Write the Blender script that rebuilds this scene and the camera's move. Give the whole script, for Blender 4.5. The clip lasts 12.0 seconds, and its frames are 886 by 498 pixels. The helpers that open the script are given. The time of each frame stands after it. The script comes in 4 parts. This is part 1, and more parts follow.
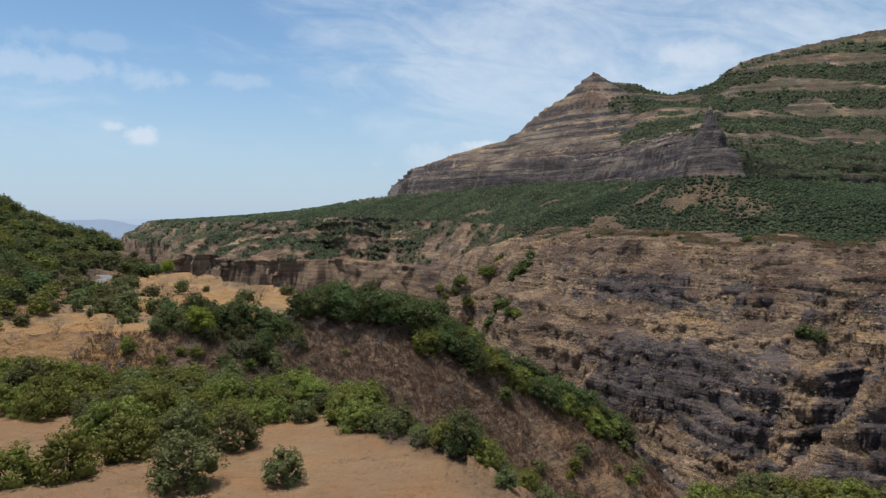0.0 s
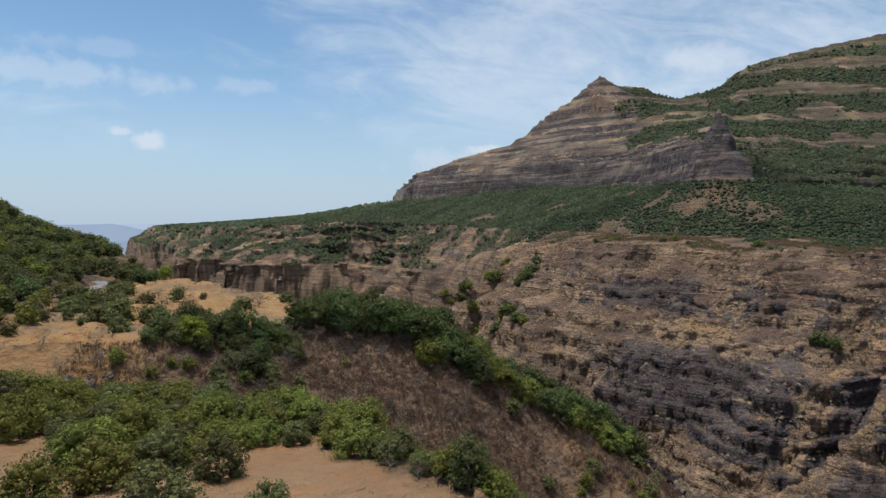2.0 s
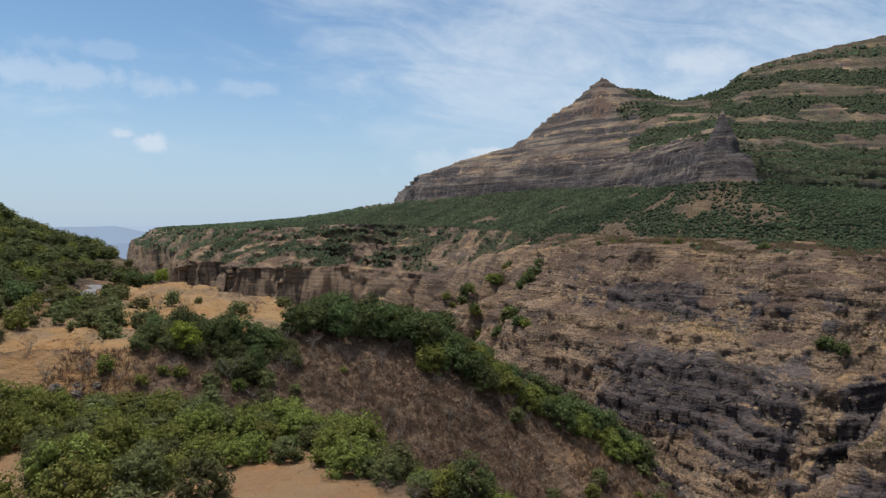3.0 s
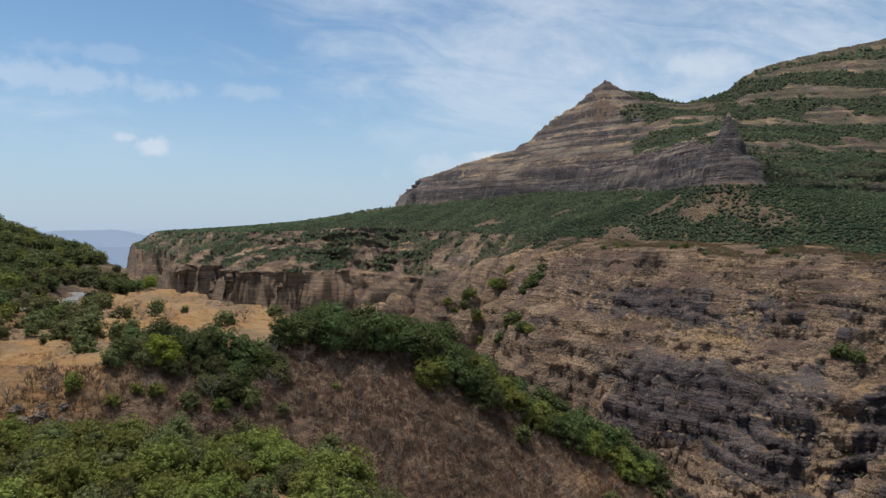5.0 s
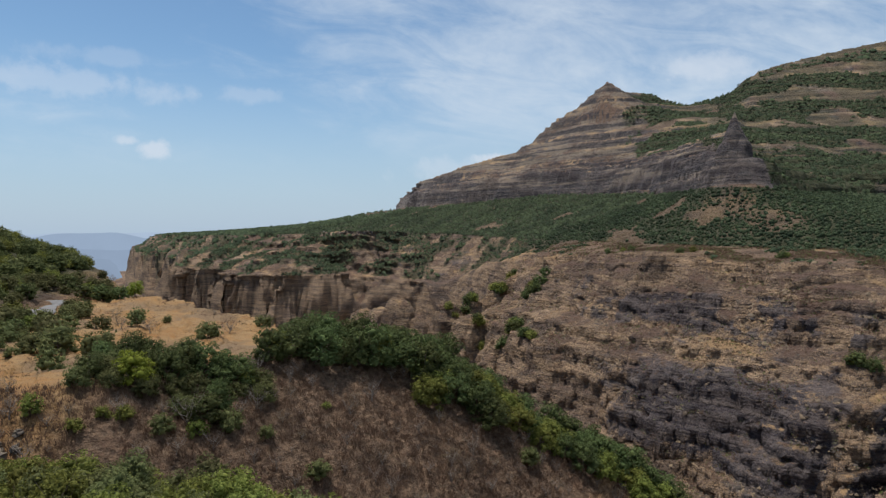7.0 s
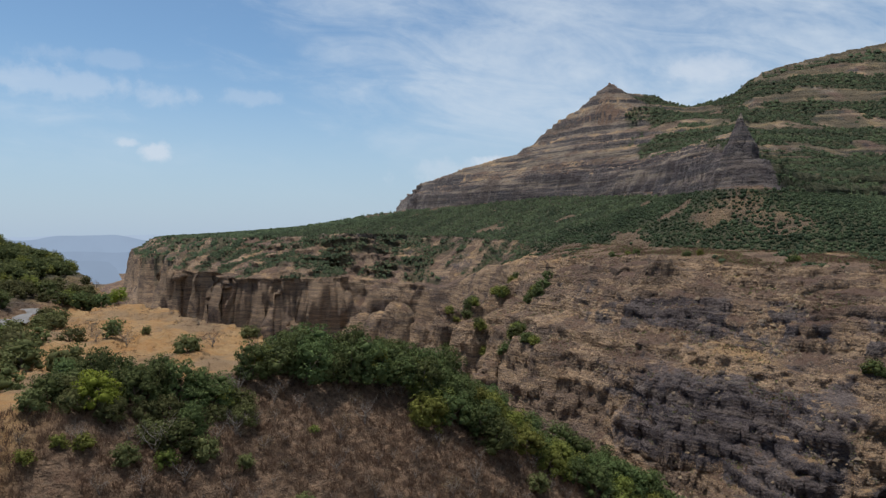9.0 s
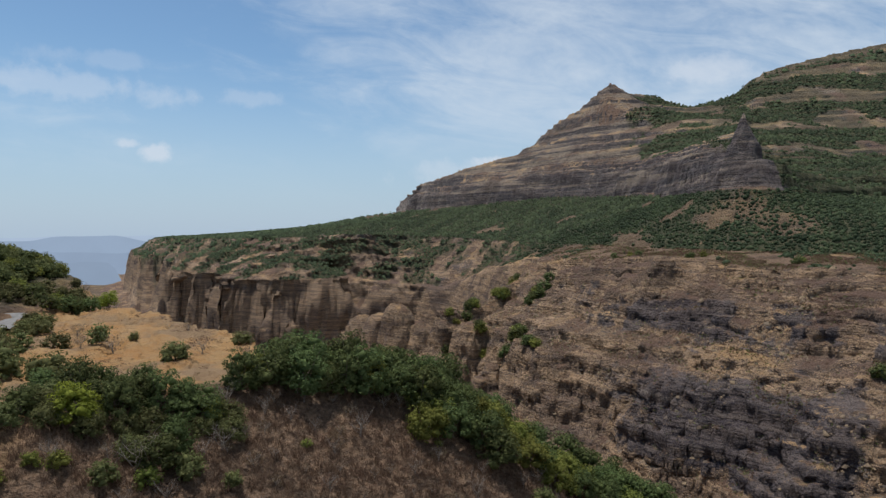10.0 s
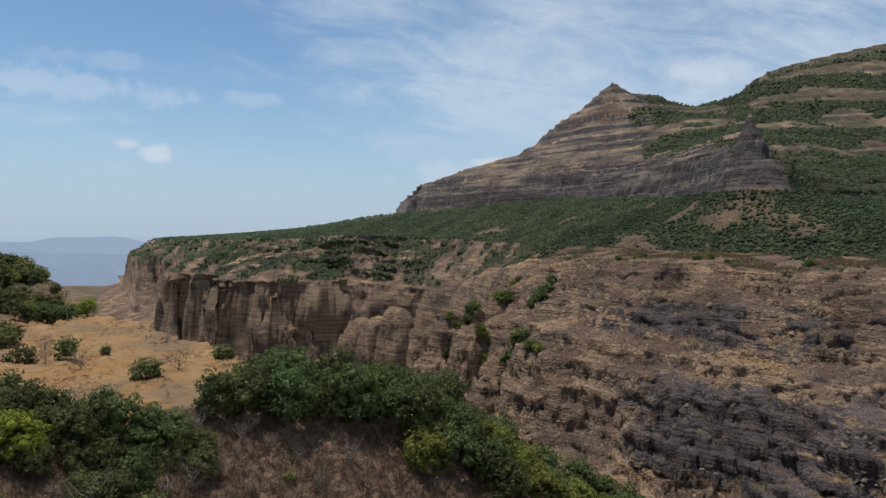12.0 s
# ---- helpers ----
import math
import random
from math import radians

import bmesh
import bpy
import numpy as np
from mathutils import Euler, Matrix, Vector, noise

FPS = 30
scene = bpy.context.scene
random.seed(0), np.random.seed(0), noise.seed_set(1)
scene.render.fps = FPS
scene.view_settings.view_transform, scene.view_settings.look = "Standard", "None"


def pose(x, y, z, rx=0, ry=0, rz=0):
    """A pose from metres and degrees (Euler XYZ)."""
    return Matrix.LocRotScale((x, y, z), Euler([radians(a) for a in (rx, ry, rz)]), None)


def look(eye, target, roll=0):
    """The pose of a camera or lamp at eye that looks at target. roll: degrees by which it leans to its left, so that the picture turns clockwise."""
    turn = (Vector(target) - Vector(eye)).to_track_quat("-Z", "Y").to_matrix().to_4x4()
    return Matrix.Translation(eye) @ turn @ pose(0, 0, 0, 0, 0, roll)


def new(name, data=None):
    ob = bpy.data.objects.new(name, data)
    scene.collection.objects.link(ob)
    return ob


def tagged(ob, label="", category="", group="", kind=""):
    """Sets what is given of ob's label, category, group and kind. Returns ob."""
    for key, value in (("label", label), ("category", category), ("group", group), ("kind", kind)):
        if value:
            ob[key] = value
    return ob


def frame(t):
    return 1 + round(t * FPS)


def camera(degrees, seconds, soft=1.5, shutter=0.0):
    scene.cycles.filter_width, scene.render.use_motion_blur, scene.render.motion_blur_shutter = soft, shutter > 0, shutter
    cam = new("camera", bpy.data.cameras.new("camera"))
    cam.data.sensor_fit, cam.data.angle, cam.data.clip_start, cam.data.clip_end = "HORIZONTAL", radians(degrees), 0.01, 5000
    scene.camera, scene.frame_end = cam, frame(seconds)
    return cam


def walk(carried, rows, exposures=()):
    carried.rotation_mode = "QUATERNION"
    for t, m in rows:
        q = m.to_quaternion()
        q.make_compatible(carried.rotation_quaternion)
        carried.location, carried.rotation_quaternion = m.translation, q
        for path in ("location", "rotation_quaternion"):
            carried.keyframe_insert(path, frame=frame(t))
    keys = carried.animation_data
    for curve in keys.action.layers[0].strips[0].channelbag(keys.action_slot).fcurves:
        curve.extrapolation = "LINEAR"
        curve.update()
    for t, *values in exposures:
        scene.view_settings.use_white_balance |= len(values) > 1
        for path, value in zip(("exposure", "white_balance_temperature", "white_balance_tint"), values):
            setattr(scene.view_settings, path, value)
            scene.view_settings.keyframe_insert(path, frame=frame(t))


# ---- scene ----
# ---- camera and its flight ----
cam = camera(65.91, 12.0, soft=1.35)
PATH = [
    (0, pose(-0.007, 0.011, 0.055, 87.287, 0.0, 0.003)),
    (0.5, pose(0.014, 1.218, 0.063, 87.375, 0.0, 0.136)),
    (1, pose(0.040, 2.720, 0.076, 87.471, 0.0, 0.258)),
    (1.5, pose(0.071, 4.476, 0.095, 87.569, 0.0, 0.365)),
    (2, pose(0.102, 6.447, 0.120, 87.665, 0.0, 0.457)),
    (2.5, pose(0.134, 8.597, 0.151, 87.758, 0.0, 0.533)),
    (3, pose(0.164, 10.891, 0.188, 87.845, 0.0, 0.594)),
    (5, pose(0.244, 20.970, 0.396, 88.143, 0.0, 0.741)),
    (5.5, pose(0.249, 23.617, 0.463, 88.208, 0.0, 0.764)),
    (6, pose(0.249, 26.290, 0.537, 88.269, 0.0, 0.784)),
    (6.5, pose(0.242, 28.984, 0.617, 88.327, 0.0, 0.803)),
    (7, pose(0.228, 31.696, 0.704, 88.383, 0.0, 0.820)),
    (9, pose(0.120, 42.768, 1.115, 88.568, 0.0, 0.871)),
    (9.5, pose(0.084, 45.604, 1.235, 88.602, 0.0, 0.875)),
    (10, pose(0.048, 48.468, 1.361, 88.629, 0.0, 0.877)),
    (10.5, pose(0.011, 51.354, 1.495, 88.650, 0.0, 0.876)),
    (11, pose(-0.023, 54.249, 1.635, 88.666, 0.0, 0.877)),
    (11.5, pose(-0.052, 57.134, 1.782, 88.678, 0.0, 0.884)),
    (12, pose(-0.074, 59.977, 1.936, 88.689, 0.0, 0.905)),
]
walk(cam, PATH, [(0.0, 0.14, 6330, 10), (4.0, 0.09, 6330, 10), (12.0, 0.0, 6330, 10)])

# ---- world, sun, exposure ----
SUN_EL, SUN_AZ = 76.0, -55.0          # height, and bearing from straight ahead (+y) towards +x, in degrees
world = bpy.data.worlds.new("sky")
scene.world = world
world.use_nodes = True
wn, wl = world.node_tree.nodes, world.node_tree.links
wn.clear()


def wnode(kind, **values):
    n = wn.new(kind)
    for k, v in values.items():
        n.inputs[k].default_value = v
    return n


sky = wn.new("ShaderNodeTexSky")
sky.sky_type = "NISHITA"
sky.sun_disc = False
sky.sun_elevation = radians(SUN_EL)
sky.sun_rotation = radians(SUN_AZ)
sky.altitude, sky.air_density, sky.dust_density, sky.ozone_density = 900.0, 1.0, 1.0, 2.0
# thin cirrus and a few small cumulus, laid over the sky by direction
coord = wn.new("ShaderNodeTexCoord")
sep = wn.new("ShaderNodeSeparateXYZ")
wl.new(coord.outputs["Generated"], sep.inputs[0])


def wmath(op, a, b, c=None):
    n = wn.new("ShaderNodeMath"); n.operation = op
    for sock, v in zip(n.inputs, (a, b, c)):
        if isinstance(v, (int, float)):
            sock.default_value = v
        elif v is not None:
            wl.new(v, sock)
    return n.outputs[0]


def wspan(value, a, b, lo, hi):
    n = wn.new("ShaderNodeMapRange"); n.interpolation_type = "SMOOTHSTEP"
    for k, v in enumerate((a, b, lo, hi)):
        n.inputs[k + 1].default_value = v
    wl.new(value, n.inputs[0])
    return n.outputs[0]


ahead = wmath("MAXIMUM", wmath("ABSOLUTE", sep.outputs["Y"], 0), 0.15)
across, above = wmath("DIVIDE", sep.outputs["X"], ahead), wmath("DIVIDE", sep.outputs["Z"], ahead)
slant = wmath("MULTIPLY_ADD", across, 0.15, above)


def streaks(wide, tall, detail, rough, warp):
    c = wn.new("ShaderNodeCombineXYZ")
    wl.new(wmath("MULTIPLY", across, wide), c.inputs[0]); wl.new(wmath("MULTIPLY", slant, tall), c.inputs[1])
    n = wnode("ShaderNodeTexNoise", Scale=1.0, Detail=detail, Roughness=rough, Distortion=warp)
    wl.new(c.outputs[0], n.inputs["Vector"])
    return n.outputs["Fac"]


veil, curl, ripple = streaks(1.5, 6.5, 5.0, 0.5, 0.5), streaks(5.0, 17.0, 9.0, 0.62, 0.9), streaks(34.0, 62.0, 4.0, 0.6, 0.4)
total = wmath("ADD", wmath("MULTIPLY_ADD", veil, 0.75, wspan(across, -0.42, 0.22, -0.12, 0.15)), wmath("MULTIPLY_ADD", curl, 0.50, wmath("MULTIPLY_ADD", ripple, 0.12, -0.20)))
dense = wmath("MULTIPLY", wspan(total, 0.36, 0.80, 0.0, 0.78), wspan(above, 0.07, 0.19, 0.12, 1.0))
# pale haze that gathers towards the horizon
haze = wn.new("ShaderNodeMapRange")
haze.interpolation_type = "SMOOTHSTEP"
haze.inputs[1].default_value, haze.inputs[2].default_value = -0.03, 0.26
haze.inputs[3].default_value, haze.inputs[4].default_value = 0.88, 0.0
wl.new(sep.outputs["Z"], haze.inputs[0])
tint = wn.new("ShaderNodeMix"); tint.data_type = "RGBA"; tint.blend_type = "MULTIPLY"; tint.inputs[0].default_value = 1.0
wl.new(sky.outputs[0], tint.inputs[6]); tint.inputs[7].default_value = (0.097, 0.110, 0.110, 1)
hz = wn.new("ShaderNodeMix"); hz.data_type = "RGBA"
wl.new(haze.outputs[0], hz.inputs[0]); wl.new(tint.outputs[2], hz.inputs[6]); hz.inputs[7].default_value = (0.42, 0.525, 0.655, 1)
cl = wn.new("ShaderNodeMix"); cl.data_type = "RGBA"
wl.new(dense, cl.inputs[0]); wl.new(hz.outputs[2], cl.inputs[6]); cl.inputs[7].default_value = (0.66, 0.725, 0.79, 1)
# small heaped clouds, each round one direction
last = cl.outputs[2]
puff = wnode("ShaderNodeTexNoise", Scale=26.0, Detail=6.0, Roughness=0.6)
wl.new(coord.outputs["Generated"], puff.inputs["Vector"])
for px, py, wide, tall, strength in ((-0.432, 0.117, 0.028, 0.013, 0.60), (-0.478, 0.131, 0.014, 0.007, 0.50), (0.065, 0.104, 0.030, 0.010, 0.7), (-0.01, 0.085, 0.070, 0.022, 0.30), (0.37, 0.235, 0.060, 0.020, 0.40), (-0.60, 0.218, 0.16, 0.020, 0.30), (-0.50, 0.252, 0.07, 0.012, 0.16), (-0.30, 0.196, 0.05, 0.012, 0.22)):
    v = Vector((px, 1.0, py)).normalized()
    dx = wn.new("ShaderNodeMath"); dx.operation = "MULTIPLY_ADD"; dx.inputs[1].default_value, dx.inputs[2].default_value = 1 / wide, -v.x / wide
    dz = wn.new("ShaderNodeMath"); dz.operation = "MULTIPLY_ADD"; dz.inputs[1].default_value, dz.inputs[2].default_value = 1 / tall, -v.z / tall
    wl.new(sep.outputs["X"], dx.inputs[0]); wl.new(sep.outputs["Z"], dz.inputs[0])
    both = wn.new("ShaderNodeCombineXYZ")
    wl.new(dx.outputs[0], both.inputs[0]); wl.new(dz.outputs[0], both.inputs[1])
    far_off = wn.new("ShaderNodeVectorMath"); far_off.operation = "LENGTH"
    wl.new(both.outputs[0], far_off.inputs[0])
    soft_edge = wn.new("ShaderNodeMath"); soft_edge.operation = "MULTIPLY_ADD"; soft_edge.inputs[1].default_value = -2.6
    wl.new(puff.outputs["Fac"], soft_edge.inputs[0]); wl.new(far_off.outputs["Value"], soft_edge.inputs[2])
    mask = wn.new("ShaderNodeMapRange"); mask.interpolation_type = "SMOOTHSTEP"
    mask.inputs[1].default_value, mask.inputs[2].default_value = -0.15, -0.95
    mask.inputs[3].default_value, mask.inputs[4].default_value = 0.0, strength
    wl.new(soft_edge.outputs[0], mask.inputs[0])
    over = wn.new("ShaderNodeMix"); over.data_type = "RGBA"
    wl.new(mask.outputs[0], over.inputs[0]); wl.new(last, over.inputs[6]); over.inputs[7].default_value = (0.70, 0.74, 0.80, 1)
    last = over.outputs[2]
bg = wn.new("ShaderNodeBackground"); bg.inputs[1].default_value = 1.0
wl.new(last, bg.inputs[0])
wo = wn.new("ShaderNodeOutputWorld")
wl.new(bg.outputs[0], wo.inputs[0])

sun = new("sun", bpy.data.lights.new("sun", "SUN"))
sun.data.energy, sun.data.angle, sun.data.color = 4.35, radians(0.6), (1.0, 0.96, 0.90)
sx, sy, sz = (math.sin(radians(SUN_AZ)) * math.cos(radians(SUN_EL)), math.cos(radians(SUN_AZ)) * math.cos(radians(SUN_EL)), math.sin(radians(SUN_EL)))
sun.matrix_world = look((sx * 900, sy * 900, sz * 900), (0, 0, 0))

# ---- noise and lines of the land ----
class Perlin:
    """Smooth gradient noise on arrays."""

    def __init__(self, seed):
        g = np.random.RandomState(seed)
        self.p = np.tile(g.permutation(512), 3)
        a = g.rand(512) * 2 * np.pi
        self.g = np.stack([np.cos(a), np.sin(a)], 1)

    def __call__(self, x, y):
        xi, yi = np.floor(x).astype(int), np.floor(y).astype(int)
        xf, yf = x - xi, y - yi
        u, v = xf ** 3 * (xf * (xf * 6 - 15) + 10), yf ** 3 * (yf * (yf * 6 - 15) + 10)
        out = 0
        for i in (0, 1):
            for j in (0, 1):
                h = self.p[self.p[(xi + i) & 511] + ((yi + j) & 511)]
                d = self.g[h, 0] * (xf - i) + self.g[h, 1] * (yf - j)
                out = out + d * (u if i else 1 - u) * (v if j else 1 - v)
        return out * 1.5


PN = [Perlin(s) for s in range(8)]


def fbm(x, y, size, octaves=4, k=0, rough=0.5):
    out, a = 0, 1.0
    for o in range(octaves):
        out = out + a * PN[(k + o) % 8](x / size + 17.3 * o, y / size - 9.1 * o)
        size, a = size / 2.03, a * rough
    return out


def ridged(x, y, size, octaves=3, k=0):
    out, a = 0, 1.0
    for o in range(octaves):
        out = out + a * (1 - 2 * np.abs(PN[(k + o) % 8](x / size + 5.7 * o, y / size + 3.3 * o)))
        size, a = size / 2.1, a * 0.5
    return out


def smooth(a, b, v):
    t = np.clip((v - a) / (b - a), 0, 1)
    return t * t * (3 - 2 * t)


class Line:
    """A line across the land with its height; signed distance (left of its run is positive) and height at the nearest place."""

    def __init__(self, pts, step=9):
        p = np.array(pts, float)
        first, last = p[0] - p[1], p[-1] - p[-2]
        first[2] = last[2] = 0
        p = np.vstack([p[0] + first / np.hypot(*first[:2]) * 2500, p, p[-1] + last / np.hypot(*last[:2]) * 2500])
        out = []
        for i in range(1, len(p) - 2):
            a, b, c, d = p[i - 1], p[i], p[i + 1], p[i + 2]
            if i == 1:
                a = b - (c - b)
            if i == len(p) - 3:
                d = c + (c - b)
            for t in np.linspace(0, 1, step, endpoint=False):
                out.append(0.5 * (2 * b + (c - a) * t + (2 * a - 5 * b + 4 * c - d) * t ** 2 + (3 * b - a - 3 * c + d) * t ** 3))
        self.p = np.vstack([p[0], out, p[-2], p[-1]])

    def near(self, x, y):
        best = np.full(x.shape, 1e18)
        sign, z = np.ones(x.shape), np.zeros(x.shape)
        for a, b in zip(self.p[:-1], self.p[1:]):
            dx, dy = b[0] - a[0], b[1] - a[1]
            l2 = dx * dx + dy * dy
            if l2 < 1e-6:
                continue
            t = np.clip(((x - a[0]) * dx + (y - a[1]) * dy) / l2, 0, 1)
            ex, ey = x - a[0] - t * dx, y - a[1] - t * dy
            d2 = ex * ex + ey * ey
            m = d2 < best - 1e-9
            best = np.where(m, d2, best)
            sign = np.where(m, np.where(dx * ey - dy * ex >= 0, 1.0, -1.0), sign)
            z = np.where(m, a[2] + t * (b[2] - a[2]), z)
        return sign * np.sqrt(best), z


# lines from the camera's side outwards, each running from the west to the east
LAND = [
    # rim of the red field
    Line([(-400, 140, -18), (-140, 112, -21), (-88, 102, -22.5), (-60, 98, -24), (-44, 97, -24.3), (-26, 95, -24.4), (-14, 86, -24.0), (-5, 74.5, -23.4), (4.5, 62, -23.4), (11.4, 44, -23.8), (19.4, 54.6, -24.6), (31.7, 61.6, -25.5), (54.6, 56.3, -27.3), (97, 35, -31), (400, -60, -42)]),
    # bed of the ravine
    Line([(-400, 165, -20), (-160, 137, -26), (-100, 121, -29), (-62, 113, -32), (-30, 114, -44), (0, 117, -60), (25, 118, -73), (60, 116, -88), (105, 106, -112), (400, 40, -138)]),
    # crest of the wooded spur
    Line([(-400, 180, -12), (-160, 150, -20), (-100, 131, -21.5), (-70, 128, -22.5), (-52, 133, -22.5), (-40, 148, -22), (-24, 159, -22.5), (-6, 166, -26), (8, 168, -33), (22, 170, -42), (38, 174, -52), (54, 182, -66), (74, 196, -90), (120, 190, -124), (400, 75, -139)]),
    # far rim of the tan field
    Line([(-400, 330, -10), (-190, 312, -14), (-135, 286, -17), (-96, 242, -20), (-68, 216, -20.5), (-42, 187, -21), (-22, 172, -23), (-4, 176, -28), (10, 178, -36), (24, 180, -45), (40, 185, -55), (58, 194, -69), (80, 208, -93), (124, 203, -126), (400, 95, -140)]),
    # west foot of the gorge
    Line([(-900, 700, -190), (-420, 470, -180), (-200, 420, -170), (-115, 355, -165), (-65, 300, -155), (-20, 262, -142), (35, 250, -140), (85, 248, -142), (140, 225, -142), (400, 120, -142)]),
    # east foot of the gorge
    Line([(-1600, 3300, -220), (-1400, 2800, -215), (-1215, 2420, -210), (-930, 1850, -195), (-610, 1330, -195), (-390, 960, -190), (-255, 870, -185), (-150, 815, -180), (-92, 735, -170), (-52, 640, -158), (-12, 540, -145), (25, 478, -134), (55, 415, -142), (88, 340, -146), (130, 270, -143), (400, 170, -143)]),
    # lip of the great wall
    Line([(-1420, 3300, -75), (-1265, 2760, -68), (-1115, 2450, -66), (-845, 1880, -64), (-560, 1430, -62), (-340, 1030, -62), (-246, 946, -60), (-168, 955, -58), (-143, 1035, -60), (-118, 990, -62), (-45, 935, -65), (15, 865, -62), (52, 770, -46), (72, 662, -24), (90, 585, -21), (112, 535, -18), (138, 488, -14), (158, 440, -17), (190, 403, -18), (235, 385, -18), (300, 362, -17), (520, 280, -16)]),
    # upper bench where the woods begin
    Line([(-1380, 3400, -56), (-1245, 2880, -50), (-985, 2330, -18), (-600, 1640, -12), (-300, 1240, -8), (-218, 1125, -3), (-110, 1110, -2), (-20, 1020, -5), (60, 880, -8), (112, 720, -10), (155, 600, -11), (195, 500, -11), (260, 450, -12), (320, 430, -13), (700, 380, -13)]),
    # foot of the mountain's cliffs
    Line([(0, 3000, 20), (-100, 2200, 30), (-128, 1700, 36), (-113, 1450, 40), (-62, 1320, 42), (40, 1185, 46), (140, 1055, 52), (203, 930, 47), (222, 740, 38), (214, 630, 36), (230, 588, 35), (270, 592, 33), (330, 650, 32), (430, 700, 30), (560, 700, 32), (900, 620, 40)]),
    # brow of those cliffs
    Line([(60, 3000, 45), (-75, 2200, 60), (-106, 1700, 68), (-95, 1440, 70), (-44, 1345, 82), (52, 1215, 88), (165, 1088, 98), (230, 968, 92), (259, 827, 93), (257, 756, 90), (246, 680, 78), (249, 645, 70), (285, 680, 62), (340, 765, 62), (430, 815, 80), (520, 830, 78), (900, 800, 80)]),
    # skyline
    Line([(200, 3000, 60), (0, 2200, 80), (-60, 1600, 88), (-72, 1425, 94), (-15, 1330, 108), (48, 1275, 123), (118, 1240, 142), (175, 1205, 183), (211, 1180, 207), (252, 1157, 240), (287, 1190, 232), (330, 1225, 238), (388, 1218, 216), (433, 1203, 219), (469, 1192, 233), (508, 1190, 263), (617, 1212, 297), (794, 1228, 334), (1300, 1200, 420)]),
]


class Field:
    """The lines' distances and heights, laid out once on a fan of places and read back between them."""

    def __init__(self):
        self.a0, self.a1, self.na = -0.80, 0.80, 380
        self.r0, self.r1, self.nr = math.log(15.0), math.log(5200.0), 420
        a, r = np.meshgrid(np.linspace(self.a0, self.a1, self.na), np.exp(np.linspace(self.r0, self.r1, self.nr)))
        x, y = (r * np.sin(a)).ravel(), (r * np.cos(a)).ravel() - 12.0
        self.t = [np.stack(l.near(x, y), -1).reshape(self.nr, self.na, 2) for l in LAND]

    def __call__(self, x, y):
        shape = x.shape
        x, y = x.ravel(), y.ravel()
        r, a = np.hypot(x, y + 12.0), np.arctan2(x, y + 12.0)
        inside = (np.abs(a) < 0.79) & (r > 15.5) & (r < 5100)
        i = np.clip((np.log(np.maximum(r, 1)) - self.r0) / (self.r1 - self.r0) * (self.nr - 1), 0, self.nr - 1.001)
        j = np.clip((a - self.a0) / (self.a1 - self.a0) * (self.na - 1), 0, self.na - 1.001)
        i0, j0 = i.astype(int), j.astype(int)
        u, v = (i - i0)[:, None], (j - j0)[:, None]
        out = []
        for l, t in zip(LAND, self.t):
            q = (t[i0, j0] * (1 - u) + t[i0 + 1, j0] * u) * (1 - v) + (t[i0, j0 + 1] * (1 - u) + t[i0 + 1, j0 + 1] * u) * v
            if not inside.all():
                q[~inside] = np.stack(l.near(x[~inside], y[~inside]), -1)
            out.append((q[:, 0].reshape(shape), q[:, 1].reshape(shape)))
        return out


FIELD = Field()
# buttresses on the great wall: from a high end to a low end, with the fall of their sides
SPURS = [((202, 348, -48), (152, 296, -97), 1.7), ((218, 287, -48), (116, 250, -106), 1.3), ((120, 470, -30), (84, 440, -98), 1.3), ((70, 560, -44), (20, 505, -96), 1.2), ((80, 655, -27), (4, 590, -70), 1.35)]
# rock towers in the gorge: place, top, how steeply they fall
KNOBS = [(-43, 594, -57, 1.9), (-62, 606, -66, 1.8), (-22, 590, -70, 1.7), (2, 582, -62, 1.8), (18, 560, -66, 1.5), (-80, 640, -72, 1.7)]


# the lava flows of the great wall: cliffs between gentler slopes, all at the same levels
FLOWS_IN = (-143, -128, -112, -92, -68, -52, -18, 0)
FLOWS_OUT = (-143, -119, -107, -72, -53, -36, -18, 0)



def flows(x, y, z):
    """How far the rock at a place is of a dark bare flow, 0 to 1."""
    h = z + 4.0 * fbm(x, y, 55, 3, 3) + 2.2 * fbm(x, y, 11, 2, 6)
    broken = 0.85 * fbm(x, y, 70, 3, 5) + 0.4 * fbm(x, y, 14, 2, 1)
    f = smooth(-108, -104, h) * smooth(-64, -72, h) * smooth(-1.2, -0.65, broken)
    f = np.maximum(f, smooth(-55, -51, h) * smooth(-33, -38, h) * smooth(-0.60, -0.10, broken))
    f = np.maximum(f, smooth(-115, -120, h) * smooth(-0.60, -0.15, broken))
    f = np.maximum(f, 0.7 * smooth(125, 165, x) * smooth(-40, -52, h) * smooth(-0.5, 0.0, broken))
    return f * smooth(68, 106, x + 10 * fbm(x, y, 40, 2, 2)) * smooth(720, 560, y)


